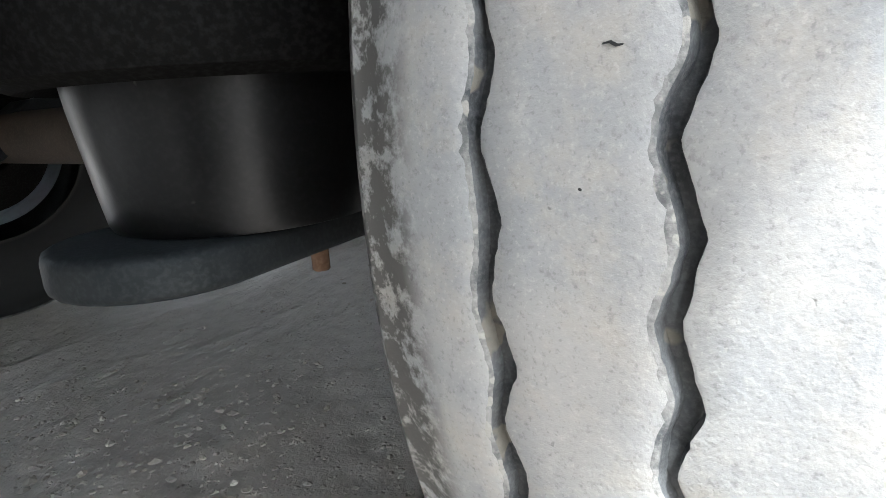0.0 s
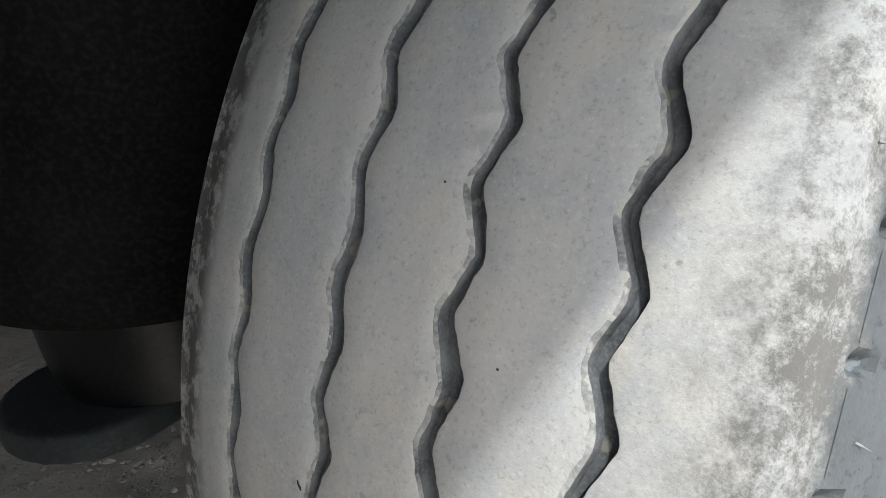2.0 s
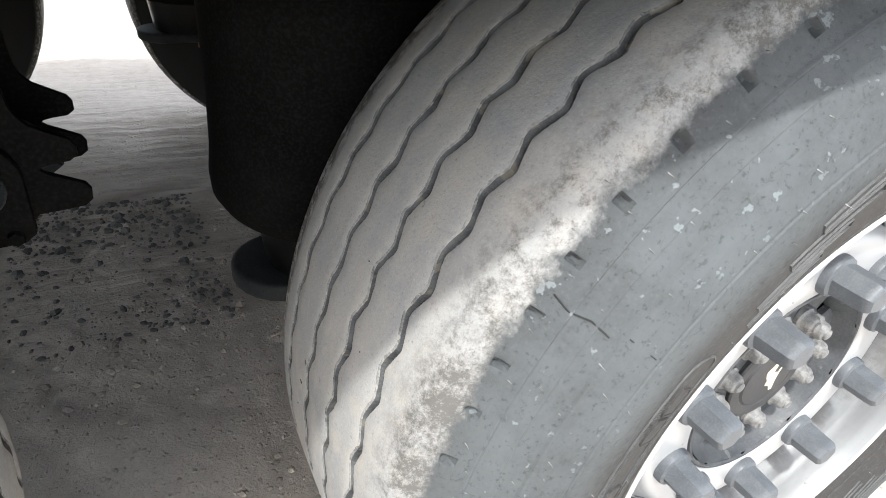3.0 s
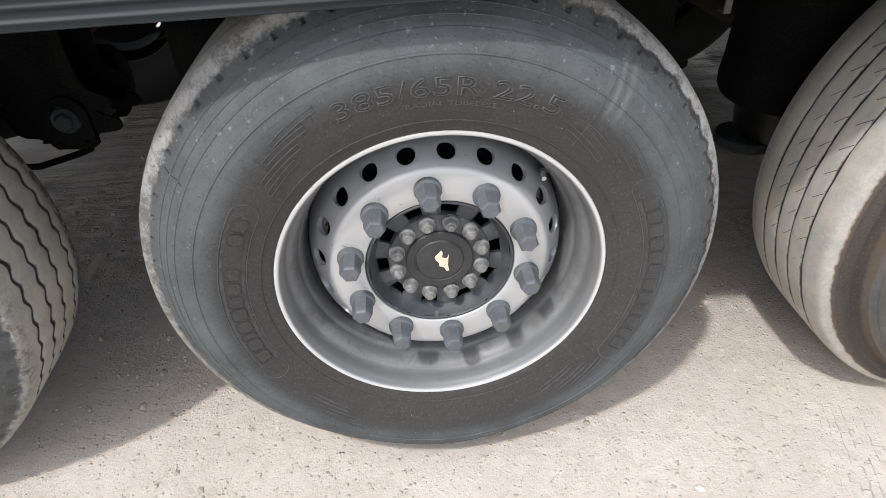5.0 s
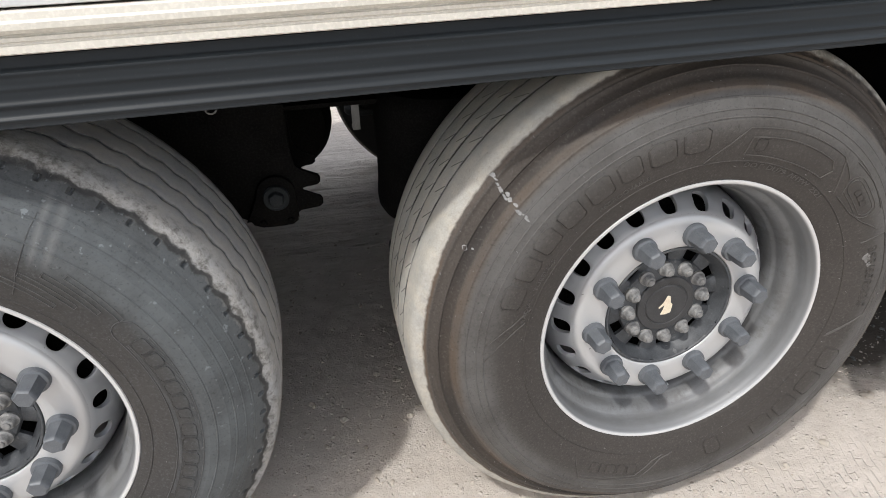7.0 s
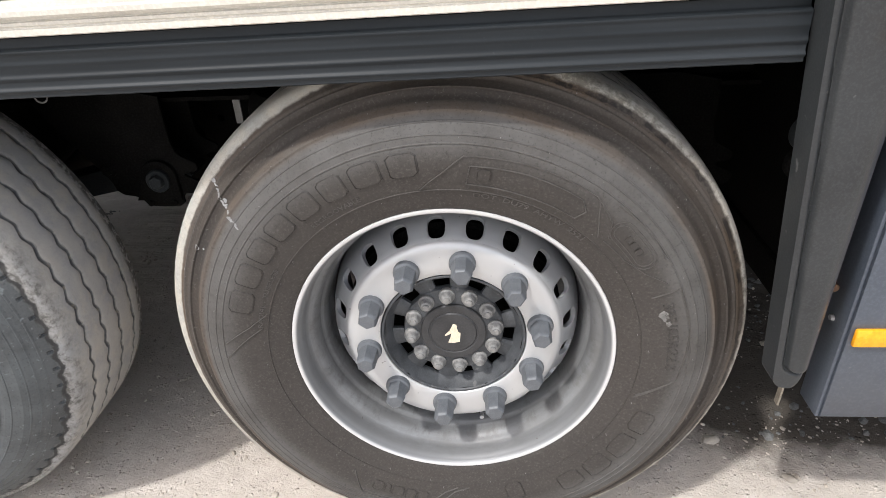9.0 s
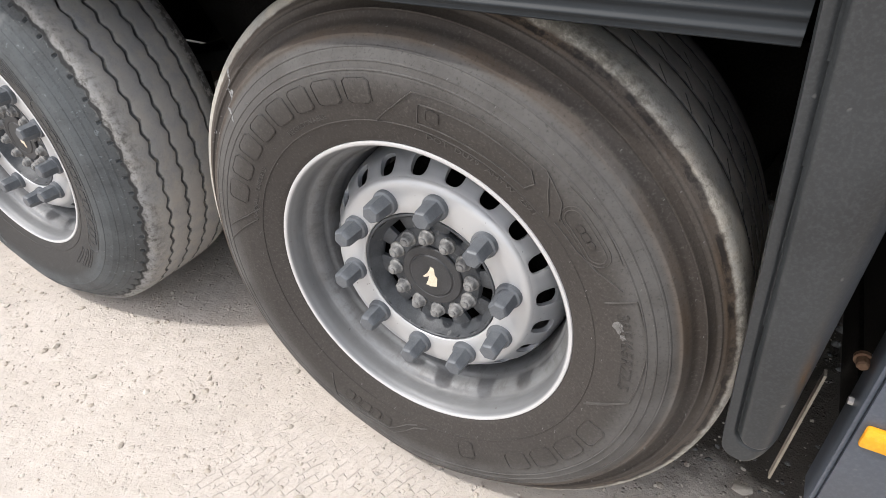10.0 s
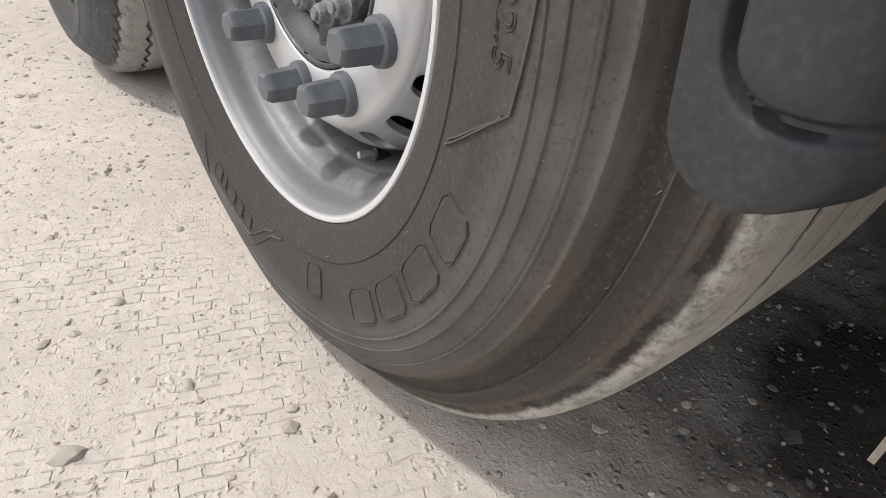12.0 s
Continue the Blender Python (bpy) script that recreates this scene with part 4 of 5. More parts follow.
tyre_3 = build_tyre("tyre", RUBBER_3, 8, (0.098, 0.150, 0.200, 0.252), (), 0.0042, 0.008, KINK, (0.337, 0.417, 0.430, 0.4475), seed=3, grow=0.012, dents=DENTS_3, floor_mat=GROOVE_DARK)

deg = radians
rim_2 = build_rim("wheel", 20, 0.0172, 0.0185, 0.230, deg(85), 0.95)
rim_3 = build_rim("wheel", 20, 0.0168, 0.0225, 0.225, deg(96))
rim_1 = build_rim("wheel", 20, 0.0172, 0.0185, 0.230, deg(80), 0.95)
wheel_2 = wheel_at(trailer, 0.0, tyre_2, rim_2, deg(95.9), "silver steel disc wheel with round hand holes", "worn tyre with zigzag grooves and dusty pale tread", deg(38), 2, 0.0)
wheel_1 = wheel_at(trailer, -GAP, tyre_1, rim_1, deg(100), "silver steel disc wheel, mostly hidden", "dusty tyre with deep zigzag tread blocks", deg(40), 1, 0.9)
wheel_3 = wheel_at(trailer, GAP, tyre_3, rim_3, deg(118.1), "silver steel disc wheel with oblong hand holes", "dark brownish tyre with straight grooves and a rusty shoulder", deg(-78), 3, 0.0)

# ---- raised marks on the tyre walls ----
SMUDGE = plain("chalk_smudge", (0.11, 0.106, 0.10), (0.20, 0.195, 0.185), 0.85, 0, 60, 300)
PALE = plain("pale_scuff", (0.17, 0.17, 0.168), (0.32, 0.32, 0.315), 0.8, 0, 90, 300)


def wall_part(name, vs, fs, w, mat=RAISED, label=""):
    return own(name, mesh_of(name, vs, fs, mat, False), w, label)


def bars(vs, fs, a0, r0, a1, r1, h):
    """An open slanted bar outline from one end to the other."""
    a0, a1 = deg(a0), deg(a1)
    strip(vs, fs, [(a0, r0), ((a0 + a1) / 2, (r0 + r1) / 2), (a1, r1), (a1, r1 - h), ((a0 + a1) / 2, (r0 + r1) / 2 - h), (a0, r0 - h), (a0, r0)], 0.0018, 0.0014)


own("size_lettering", letters_bm("385/65R 22.5", 0.042, deg(114), deg(61), 0.3625, RAISED, 0.0016, 0.0009), wheel_2, "raised tyre size lettering")
own("small_lettering", letters_bm("RADIAL TUBELESS", 0.011, deg(98), deg(76), 0.346, RAISED, 0.0009), wheel_2, "small raised lettering")
for q in ((116.3, 0.404, 129, 0.396), (120.5, 0.386, 133.5, 0.384), (124.4, 0.368, 138.4, 0.366), (128.2, 0.352, 140.3, 0.348),
          (57.1, 0.362, 42.9, 0.350), (52.7, 0.378, 39.4, 0.368), (48.8, 0.393, 35.2, 0.382), (45.0, 0.407, 31.0, 0.396),
          (-116.3, 0.404, -129, 0.396), (-120.5, 0.386, -133.5, 0.384), (-124.4, 0.368, -138.4, 0.366), (-57.1, 0.362, -42.9, 0.350), (-52.7, 0.378, -39.4, 0.368), (-48.8, 0.393, -35.2, 0.382)):
    vs, fs = [], []
    bars(vs, fs, *q, 0.0085)
    wall_part("mould_bar", vs, fs, wheel_2, RAISED)
for a0, a1, r, half in ((149, 206, 0.3625, 0.0225), (28, -31, 0.380, 0.0215)):
    vs, fs = [], []
    strip(vs, fs, oval(deg(a0), deg(a1), r, half), 0.0018, 0.0012)
    wall_part("raised_oval", vs, fs, wheel_2, RAISED)
for a0, a1, r, half in ((152, 203, 0.3625, 0.0200), (25, -28, 0.380, 0.0190)):
    for side in (-1, 1):
        vs, fs = [], []
        for k in range(150):
            a = deg(a0 + (a1 - a0) * (k + 0.5) / 150)
            strip(vs, fs, [(a, r + side * (half - 0.0055)), (a, r + side * half)], 0.0009, 0.0008)
        wall_part("hatched_band", vs, fs, wheel_2, RAISED)
word_blocks(wheel_2, RUBBER_2, deg(184), 0.351, [0.025, 0.026, 0.010, 0.023, 0.025, 0.022, 0.025, 0.025], 0.024, 0.005)
word_blocks(wheel_2, RUBBER_2, deg(154.5), 0.351, [0.022, 0.024], 0.024, 0.005)
word_blocks(wheel_2, RUBBER_2, deg(14), 0.369, [0.026, 0.023, 0.026, 0.023, 0.026], 0.024, 0.005)
word_blocks(wheel_2, RUBBER_2, deg(1), 0.371, [0.018], 0.020, 0.005)
word_blocks(wheel_2, RUBBER_2, deg(-16), 0.369, [0.026, 0.027, 0.023, 0.026, 0.020, 0.027], 0.024, 0.005)
vs, fs = [], []
strip(vs, fs, [(deg(148.4), 0.495), (deg(148.9), 0.484), (deg(148.5), 0.473), (deg(148.8), 0.462)], 0.0016, 0.0010)
strip(vs, fs, [(deg(148.0), 0.452), (deg(148.3), 0.430)], 0.0012, 0.0006)
wall_part("scratch", vs, fs, wheel_2, SIPE, "dark scratch across the shoulder")
vs, fs = [], []
strip(vs, fs, [(deg(51.8), 0.334), (deg(53.1), 0.375), (deg(54.1), 0.436), (deg(54.3), 0.463)], 0.0013, 0.0011)
wall_part("mould_line", vs, fs, wheel_2, RAISED)
tagged(own("rubber_hairs", hairs(4, ((0.345, 26), (0.402, 30), (0.425, 24), (0.447, 44), (0.462, 54), (0.478, 50), (0.489, 70), (0.507, 66))), wheel_2), kind="stuff")
tagged(own("rubber_hairs", hairs(5, ((0.36, 20), (0.43, 40), (0.48, 50), (0.505, 66))), wheel_1), kind="stuff")

# small cuts in the running surface of the middle tyre
for path in ([(172.46, 0.2207), (172.62, 0.2203), (172.78, 0.2190), (172.91, 0.2182)], [(175.95, 0.2296), (175.92, 0.2275), (176.03, 0.2258), (176.02, 0.2240)],
             [(180.02, 0.2360), (180.05, 0.2356), (180.08, 0.2351)], [(156.87, 0.1700), (156.9, 0.1695), (156.93, 0.1690)], [(163.52, 0.1322), (163.55, 0.1318), (163.58, 0.1313)]):
    vs, fs = [], []
    for i, (a, y) in enumerate(path):
        wide = 0.00038 if 0 < i < len(path) - 1 else 0.0002
        for sgn in (1, -1):
            rr = crown(y) + 0.0002
            vs.append((rr * math.cos(deg(a) + sgn * wide / rr), y + sgn * wide * 0.6, rr * math.sin(deg(a) + sgn * wide / rr)))
            vs.append((0.996 * rr * math.cos(deg(a)), y, 0.996 * rr * math.sin(deg(a))))
    for i in range(len(path) - 1):
        fs += [(4 * i, 4 * i + 2, 4 * i + 6, 4 * i + 4), (4 * i, 4 * i + 4, 4 * i + 5, 4 * i + 1), (4 * i + 2, 4 * i + 3, 4 * i + 7, 4 * i + 6)]
    own("tread_nick", mesh_of("tread_nick", vs, fs, SIPE, False), wheel_2, "small dark cut in the tread")
SHAPE.update(grow=0.012, dents=DENTS_3)
tagged(own("rubber_hairs", hairs(6, ((0.332, 24), (0.345, 20), (0.43, 44), (0.468, 50), (0.485, 50), (0.508, 40))), wheel_3), kind="stuff")

word_blocks(wheel_3, RUBBER_3, deg(129.3), 0.366, [0.044, 0.043, 0.043, 0.043, 0.045, 0.040, 0.046, 0.044], 0.041, 0.0122)
word_blocks(wheel_3, RUBBER_3, deg(-37.6), 0.363, [0.048, 0.054, 0.050, 0.048], 0.037, 0.014)
word_blocks(wheel_3, RUBBER_3, deg(-71), 0.346, [0.034], 0.038, 0.006)


def mould_lines(*paths):
    for path in paths:
        vs, fs = [], []
        strip(vs, fs, [(deg(a), r) for a, r in path], 0.0022, 0.0019)
        wall_part("mould_line", vs, fs, wheel_3, RAISED_3)


mould_lines([(168, 0.345), (172, 0.372), (179, 0.416)], [(163, 0.341), (168, 0.368), (174, 0.412)],
             [(96, 0.340), (90, 0.368), (85, 0.398), (70, 0.402), (54, 0.403), (47, 0.385), (44, 0.361)], [(84, 0.349), (83.5, 0.382), (70, 0.386), (56, 0.386), (53.5, 0.372), (54.5, 0.352), (70, 0.349), (84, 0.349)])
mould_lines([(53, 0.400), (50, 0.376), (46, 0.350)], [(49, 0.412), (40, 0.416), (31, 0.413)], [(44, 0.352), (36, 0.356), (30, 0.372), (25, 0.398)],
             [(22, 0.366), (22.5, 0.414), (10, 0.417), (-5.5, 0.404), (-9, 0.376), (-13.5, 0.347)], [(-6, 0.398), (-10, 0.372), (-14.5, 0.345)],
             [(-86, 0.345), (-91, 0.355), (-98, 0.396), (-120, 0.406), (-126, 0.36)], [(-90, 0.345), (-94, 0.356), (-100, 0.390), (-120, 0.398)])
for half in (0.020, 0.014):
    vs, fs = [], []
    strip(vs, fs, oval(deg(43), deg(34), 0.384, half, 8), 0.0018, 0.0012)
    wall_part("raised_oval", vs, fs, wheel_3, RAISED_3)
word_blocks(wheel_3, RUBBER_3, deg(-109), 0.362, [0.022, 0.020, 0.024, 0.010, 0.020], 0.022, 0.005)
word_blocks(wheel_3, RUBBER_3, deg(38.5), 0.378, [0.010, 0.012, 0.010], 0.011, 0.003)
word_blocks(wheel_3, RUBBER_3, deg(80), 0.358, [0.020], 0.020, 0.003)
own("size_lettering", letters_bm("385/65R22.5", 0.025, deg(19.5), deg(-2.5), 0.380, RUBBER_3, 0.0011, 0.0006), wheel_3, "raised tyre size lettering")
own("small_lettering", letters_bm("REGROOVABLE", 0.012, deg(128), deg(112), 0.3465, RAISED_3, 0.0010), wheel_3, "small raised lettering")
own("small_lettering", letters_bm("RADIAL - TUBELESS", 0.011, deg(168), deg(146), 0.3465, RAISED_3, 0.0010), wheel_3, "small raised lettering")
own("small_lettering", letters_bm("DOT  DU79  AHYW  2521", 0.013, deg(82), deg(48), 0.326, RAISED_3, 0.0010), wheel_3, "small raised lettering")
rs = random.Random(9)
for a, r, w, h in ((15.6, 0.379, 0.026, 0.018), (13.0, 0.383, 0.012, 0.012)):
    pts = [(deg(a) + w / 2 / r * math.cos(k * math.pi / 6) * rs.uniform(0.6, 1.2), r + h / 2 * math.sin(k * math.pi / 6) * rs.uniform(0.6, 1.2)) for k in range(12)]
    vs, fs = [], []
    slab(vs, fs, pts, 0.0006)
    wall_part("chalk_smudge", vs, fs, wheel_3, SMUDGE, "pale chalky smudge on the wall")
flakes = [(141.2 - 0.17 * k + rs.uniform(-0.5, 0.5), 0.444 + 0.0053 * k + rs.uniform(-0.003, 0.003), rs.uniform(0.003, 0.009), rs.uniform(0.005, 0.012)) for k in range(14)] + [(153.0, 0.491, 0.009, 0.012), (152.6, 0.479, 0.004, 0.005)]
for a, r, w, h in flakes:
    pts = [(deg(a) + w / 2 / r * math.cos(k * math.pi / 5) * rs.uniform(0.5, 1.3), r + h / 2 * math.sin(k * math.pi / 5) * rs.uniform(0.5, 1.3)) for k in range(10)]
    vs, fs = [], []
    slab(vs, fs, pts, 0.0009)
    wall_part("scuff_mark", vs, fs, wheel_3, PALE, "pale scuff on the shoulder")

# thin cuts across the ribs of the front tyre
for rib, (y0, y1) in enumerate(((0.104, 0.128), (0.156, 0.176), (0.206, 0.226))):
    vs = []
    for y, da in ((y0, 0.0), (y1, 0.042)):
        for s in (-0.0016, 0.0016):
            for up in (-0.001, 0.0003):
                r = crown(y) + 0.012 + up
                vs.append((r * math.cos(da + s), y, r * math.sin(da + s)))
    cut = mesh_of("tread_cut", vs, [(0, 1, 3, 2), (4, 6, 7, 5), (0, 4, 5, 1), (2, 3, 7, 6), (1, 5, 7, 3)], SIPE, False)
    for k in range(64):
        own("tread_cut", cut, wheel_3, "", Matrix.Rotation(-2 * math.pi * (k + 0.33 * rib) / 64, 4, "Y"))

# ---- side rail, body edge and floor ----
X0, X1 = -4.6, 8.5
RISE = 0.0147            # the body climbs a little towards the front


def rising(bm):
    for v in bm.verts:
        v.co.z += RISE * v.co.x
    return bm


# pressed ridges: (height, reach, half width)
SWELLS = ((1.0852, 0.0014, 0.0026), (1.0689, 0.0010, 0.0028), (1.0505, 0.0030, 0.0034), (1.0337, 0.0040, 0.0030))
rail_profile = [(0.0020, 1.1046), (-0.0320, 1.1046), (-0.0345, 1.1030), (-0.0350, 1.0920), (-0.0370, 1.0894)]
for k in range(44):
    z = 1.08725 - 0.0630 * k / 43
    lean = 0.0450 + 0.0030 * (1.0873 - z) / 0.063
    rail_profile.append((-lean - sum(d * math.exp(-(((z - z0) / w) ** 2)) for z0, d, w in SWELLS), z))
rail_profile += [(-0.0450, 1.0224), (-0.0410, 1.0216), (-0.0180, 1.0216), (0.0020, 1.0232)]
part("side_rail", rising(extrude_x(rail_profile, X0, 1.784, steps=4)), RAIL, trailer, "anthracite painted steel side rail with pressed ridges", sharp=50)
part("side_rail", rising(extrude_x(rail_profile, 1.905, X1, steps=4)), RAIL, trailer, "anthracite painted steel side rail with pressed ridges", sharp=50)
cream_profile = [(0.0020, 1.1061), (-0.0460, 1.1061), (-0.0485, 1.1077), (-0.0485, 1.1156), (-0.0465, 1.1166), (-0.0465, 1.1193), (-0.0495, 1.1208), (-0.0505, 1.1250),
                 (-0.0470, 1.1261), (-0.0470, 1.1277), (-0.0520, 1.1293), (-0.0565, 1.1335), (-0.0570, 1.1403), (-0.0535, 1.1434), (-0.0530, 1.1508), (-0.0500, 1.1529), (0.0020, 1.1529)]
part("body_edge", rising(extrude_x(cream_profile, X0, X1, steps=4)), CREAM, trailer, "cream painted ribbed lower body edge", sharp=25)
part("body_wall", rising(box_bm(X0, X1, -0.042, -0.002, 1.1555, 1.45, 0.004)), BODY_SKIN, trailer, "white grained body side wall")
part("body_wall", rising(box_bm(X0, X1, 2.594, 2.634, 1.05, 1.45, 0.004)), BODY_SKIN, trailer)
part("body_wall", rising(box_bm(X0, X0 + 0.04, -0.001, 2.593, 1.05, 1.45, 0.004)), BODY_SKIN, trailer)
part("body_wall", rising(box_bm(X1 - 0.04, X1, -0.001, 2.593, 1.05, 1.45, 0.004)), BODY_SKIN, trailer)
part("cargo_deck", rising(box_bm(X0 + 0.045, X1 - 0.045, 0.001, 2.590, 1.30, 1.34, 0.004)), BODY_SKIN, trailer)
part("floor_deck", rising(box_bm(X0 + 0.05, X1 - 0.05, 0.004, 2.59, 1.10, 1.14, 0.0)), BLACK_STEEL, trailer)
for y in (0.56, 1.90):
    part("chassis_beam", extrude_x([(y, 1.098), (y + 0.12, 1.098), (y + 0.12, 1.088), (y + 0.065, 1.083), (y + 0.065, 0.872), (y + 0.12, 0.867), (y + 0.12, 0.857), (y, 0.857), (y, 0.867), (y + 0.055, 0.872), (y + 0.055, 1.083), (y, 1.088)], X0 + 0.1, X1 - 0.1), BLACK_STEEL, trailer)
for k in range(-6, 12):
    part("cross_member", rising(box_bm(k * 0.7 + 0.32, k * 0.7 + 0.38, 0.004, 0.555, 1.040, 1.098, 0.004)), BLACK_STEEL, trailer)

part("rope_hook", tube_bm([(0.474, 0.30, 0.985)] + [(0.474 + 0.0095 * math.cos(radians(a)), 0.30 - 0.0015 * k, 0.945 + 0.0095 * math.sin(radians(a))) for k, a in enumerate(range(60, -300, -30))], 0.0018, 8), WIRE, trailer, "curled wire hook under the rail")

# ---- axles and suspension ----


def hanger(x, y):
    """Hanger plates with the pivot eye and two hooked tips."""
    outline = [(-0.26, 0.90), (0.078, 0.90), (0.078, 0.83), (0.078, 0.76), (0.088, 0.735), (0.112, 0.722), (0.132, 0.712), (0.132, 0.690), (0.098, 0.686), (0.092, 0.680), (0.118, 0.668), (0.139, 0.658), (0.137, 0.634), (0.105, 0.630),
               (0.076, 0.628), (0.074, 0.596), (0.03, 0.592), (-0.025, 0.596), (-0.04, 0.622), (-0.095, 0.63), (-0.105, 0.67), (-0.14, 0.72), (-0.20, 0.80)]
    outline = rounded(outline, 1)
    bm = prism_bm([(x + a, b) for a, b in outline], y - 0.075, y - 0.065, 0.002)
    ob = part("hanger", bm, BLACK_STEEL, trailer, "black steel suspension hanger bracket")
    part("hanger_plate", prism_bm([(x + a, b) for a, b in outline], y + 0.065, y + 0.075, 0.002), BLACK_STEEL, ob)
    boss = [(-0.042, 0.618)] + [(0.033 - 0.045 * math.cos(radians(15 * k)), 0.680 + 0.045 * math.sin(radians(15 * k))) for k in range(13)] + [(0.078, 0.618)]
    part("pivot_boss", prism_bm([(x + a, b) for a, b in boss], y - 0.090, y - 0.0755, 0.003), BLACK_STEEL, ob)
    part("pivot_bolt", hex_stack([(y - 0.090, 0.030, 0), (y - 0.100, 0.030, 0), (y - 0.102, 0.028, 0), (y - 0.100, 0.025, 0), (y - 0.100, 0.019, 0.5), (y - 0.112, 0.018, 1), (y - 0.114, 0.015, 0.8)]), ARM, ob, "greasy pivot bolt", pose(x + 0.033, 0, 0.675))
    part("boss_bolt", hex_stack([(y - 0.090, 0.009, 0), (y - 0.096, 0.008, 1)], 12), BLACK_STEEL, ob, "", pose(x + 0.058, 0, 0.612))
    part("boss_bolt", hex_stack([(y - 0.090, 0.009, 0), (y - 0.096, 0.008, 1)], 12), BLACK_STEEL, ob, "", pose(x - 0.005, 0, 0.612))
    part("plate_bolt", hex_stack([(y - 0.075, 0.020, 0), (y - 0.079, 0.020, 0), (y - 0.080, 0.014, 1), (y - 0.090, 0.013, 1)]), BLACK_STEEL, ob, "", pose(x - 0.10, 0, 0.70))
    return ob


def suspension(x, y, bag_dx, bag_y):
    """Trailing arm, axle clamp and air spring of one wheel end."""
    hanger(x + (0.512 if x > -1 else 0.487), y - 0.03)
    arm = [(x + 0.60, 0.66), (x + 0.54, 0.705), (x + 0.45, 0.70), (x + 0.20, 0.64), (x + 0.02, 0.615), (x - 0.10, 0.53), (x - 0.24, 0.470), (x - 0.30, 0.463), (x - 0.30, 0.436), (x - 0.22, 0.436), (x - 0.06, 0.475), (x + 0.05, 0.56), (x + 0.25, 0.59), (x + 0.48, 0.635), (x + 0.56, 0.63)]
    part("trailing_arm", prism_bm(arm, y - 0.05, y + 0.05, 0.004), ARM, trailer, "grey forged trailing arm")
    bx, y = x + bag_dx, bag_y
    plate = [(-0.078 + 0.078 * math.cos(radians(90 + 15 * k)), 0.078 * math.sin(radians(90 + 15 * k))) for k in range(13)] + [(0.14, -0.055), (0.14, 0.055)]
    bm = bmesh.new()
    lo = [bm.verts.new((bx + a, y + b, 0.441)) for a, b in plate]
    hi = [bm.verts.new((bx + a, y + b, 0.472)) for a, b in plate]
    bm.faces.new(lo[::-1])
    bm.faces.new(hi)
    for i in range(15):
        bm.faces.new((lo[i], lo[(i + 1) % 15], hi[(i + 1) % 15], hi[i]))
    bmesh.ops.recalc_face_normals(bm, faces=bm.faces)
    bmesh.ops.bevel(bm, geom=bm.edges[:], offset=0.008, segments=3, affect="EDGES", profile=0.5)
    part("spring_plate", bm, ARM, trailer, "dusty grey air spring foot plate")
    bag = part("air_spring", lathe_bm([(0.02, 0.885), (0.145, 0.885), (0.160, 0.87), (0.168, 0.84), (0.166, 0.74), (0.168, 0.66), (0.172, 0.62), (0.170, 0.595), (0.160, 0.578), (0.145, 0.572), (0.132, 0.580), (0.125, 0.60)], 56), BELLOW, trailer, "black rubber air spring bellows", pose(bx, y, 0) @ pose(0, 0, 0, 90))
    part("piston", lathe_bm([(0.118, 0.66), (0.120, 0.60), (0.116, 0.56), (0.107, 0.500), (0.103, 0.477), (0.101, 0.4735), (0.097, 0.4725), (0.03, 0.4725)], 56), BLACK_GLOSS, bag, "glossy black air spring piston")
    part("plate_bolt", hex_stack([(0.448, 0.0075, 0), (0.424, 0.0075, 0), (0.4225, 0.006, 0)], 12), RUST, trailer, "rusty bolt end", pose(bx + 0.022, y - 0.050, 0) @ pose(0, 0, 0, 90))
    return bag


for ax, dx in ((-GAP, -0.375), (0.0, -0.372), (GAP, -0.345)):
    part("axle", lathe_bm([(0.02, 0.30), (0.085, 0.30), (0.085, 0.36), (0.0635, 0.40), (0.0635, 2.15), (0.085, 2.19), (0.085, 2.25), (0.02, 2.25)], 32), AXLE, trailer, "dusty brown axle tube", pose(ax, 0, ZC))
    part("axle_clamp", box_bm(ax - 0.09, ax + 0.09, 0.56, 0.68, ZC - 0.08, ZC + 0.10, 0.012), BLACK_STEEL, trailer)
    # added black block, no known part, closes off the bright far ground
    part("axle_seat", prism_bm([(ax - 0.16, 0.86), (ax + 0.20, 0.86), (ax + 0.17, 0.70), (ax + 0.08, 0.62), (ax - 0.08, 0.62), (ax - 0.12, 0.70)], 0.69, 0.84, 0.006), BLACK_STEEL, trailer)
    suspension(ax, 0.62, dx, 0.58)
    suspension(ax, 1.93, dx, 1.97)
    part("brake_chamber", lathe_bm([(0.02, 0.0), (0.085, 0.0), (0.10, 0.02), (0.105, 0.075), (0.112, 0.085), (0.105, 0.095), (0.10, 0.17), (0.07, 0.19), (0.02, 0.19)], 40), BLACK_STEEL, trailer, "black brake chamber", pose(ax + 0.30, 0.93, 0.60, 0, 0, -90))
part("air_tank", lathe_bm([(0.01, -0.02), (0.08, -0.012), (0.125, 0.01), (0.145, 0.05), (0.15, 0.09), (0.15, 0.50), (0.145, 0.54), (0.125, 0.58), (0.08, 0.602), (0.01, 0.61)], 48), BLACK_STEEL, trailer, "black painted air tank", pose(0.56, 0.92, 0.71))
for w in (wheel_1, wheel_2, wheel_3):
    copy_thing(w, pose(w.matrix_local.translation.x, 2.55, ZC, 0, 0, 180))

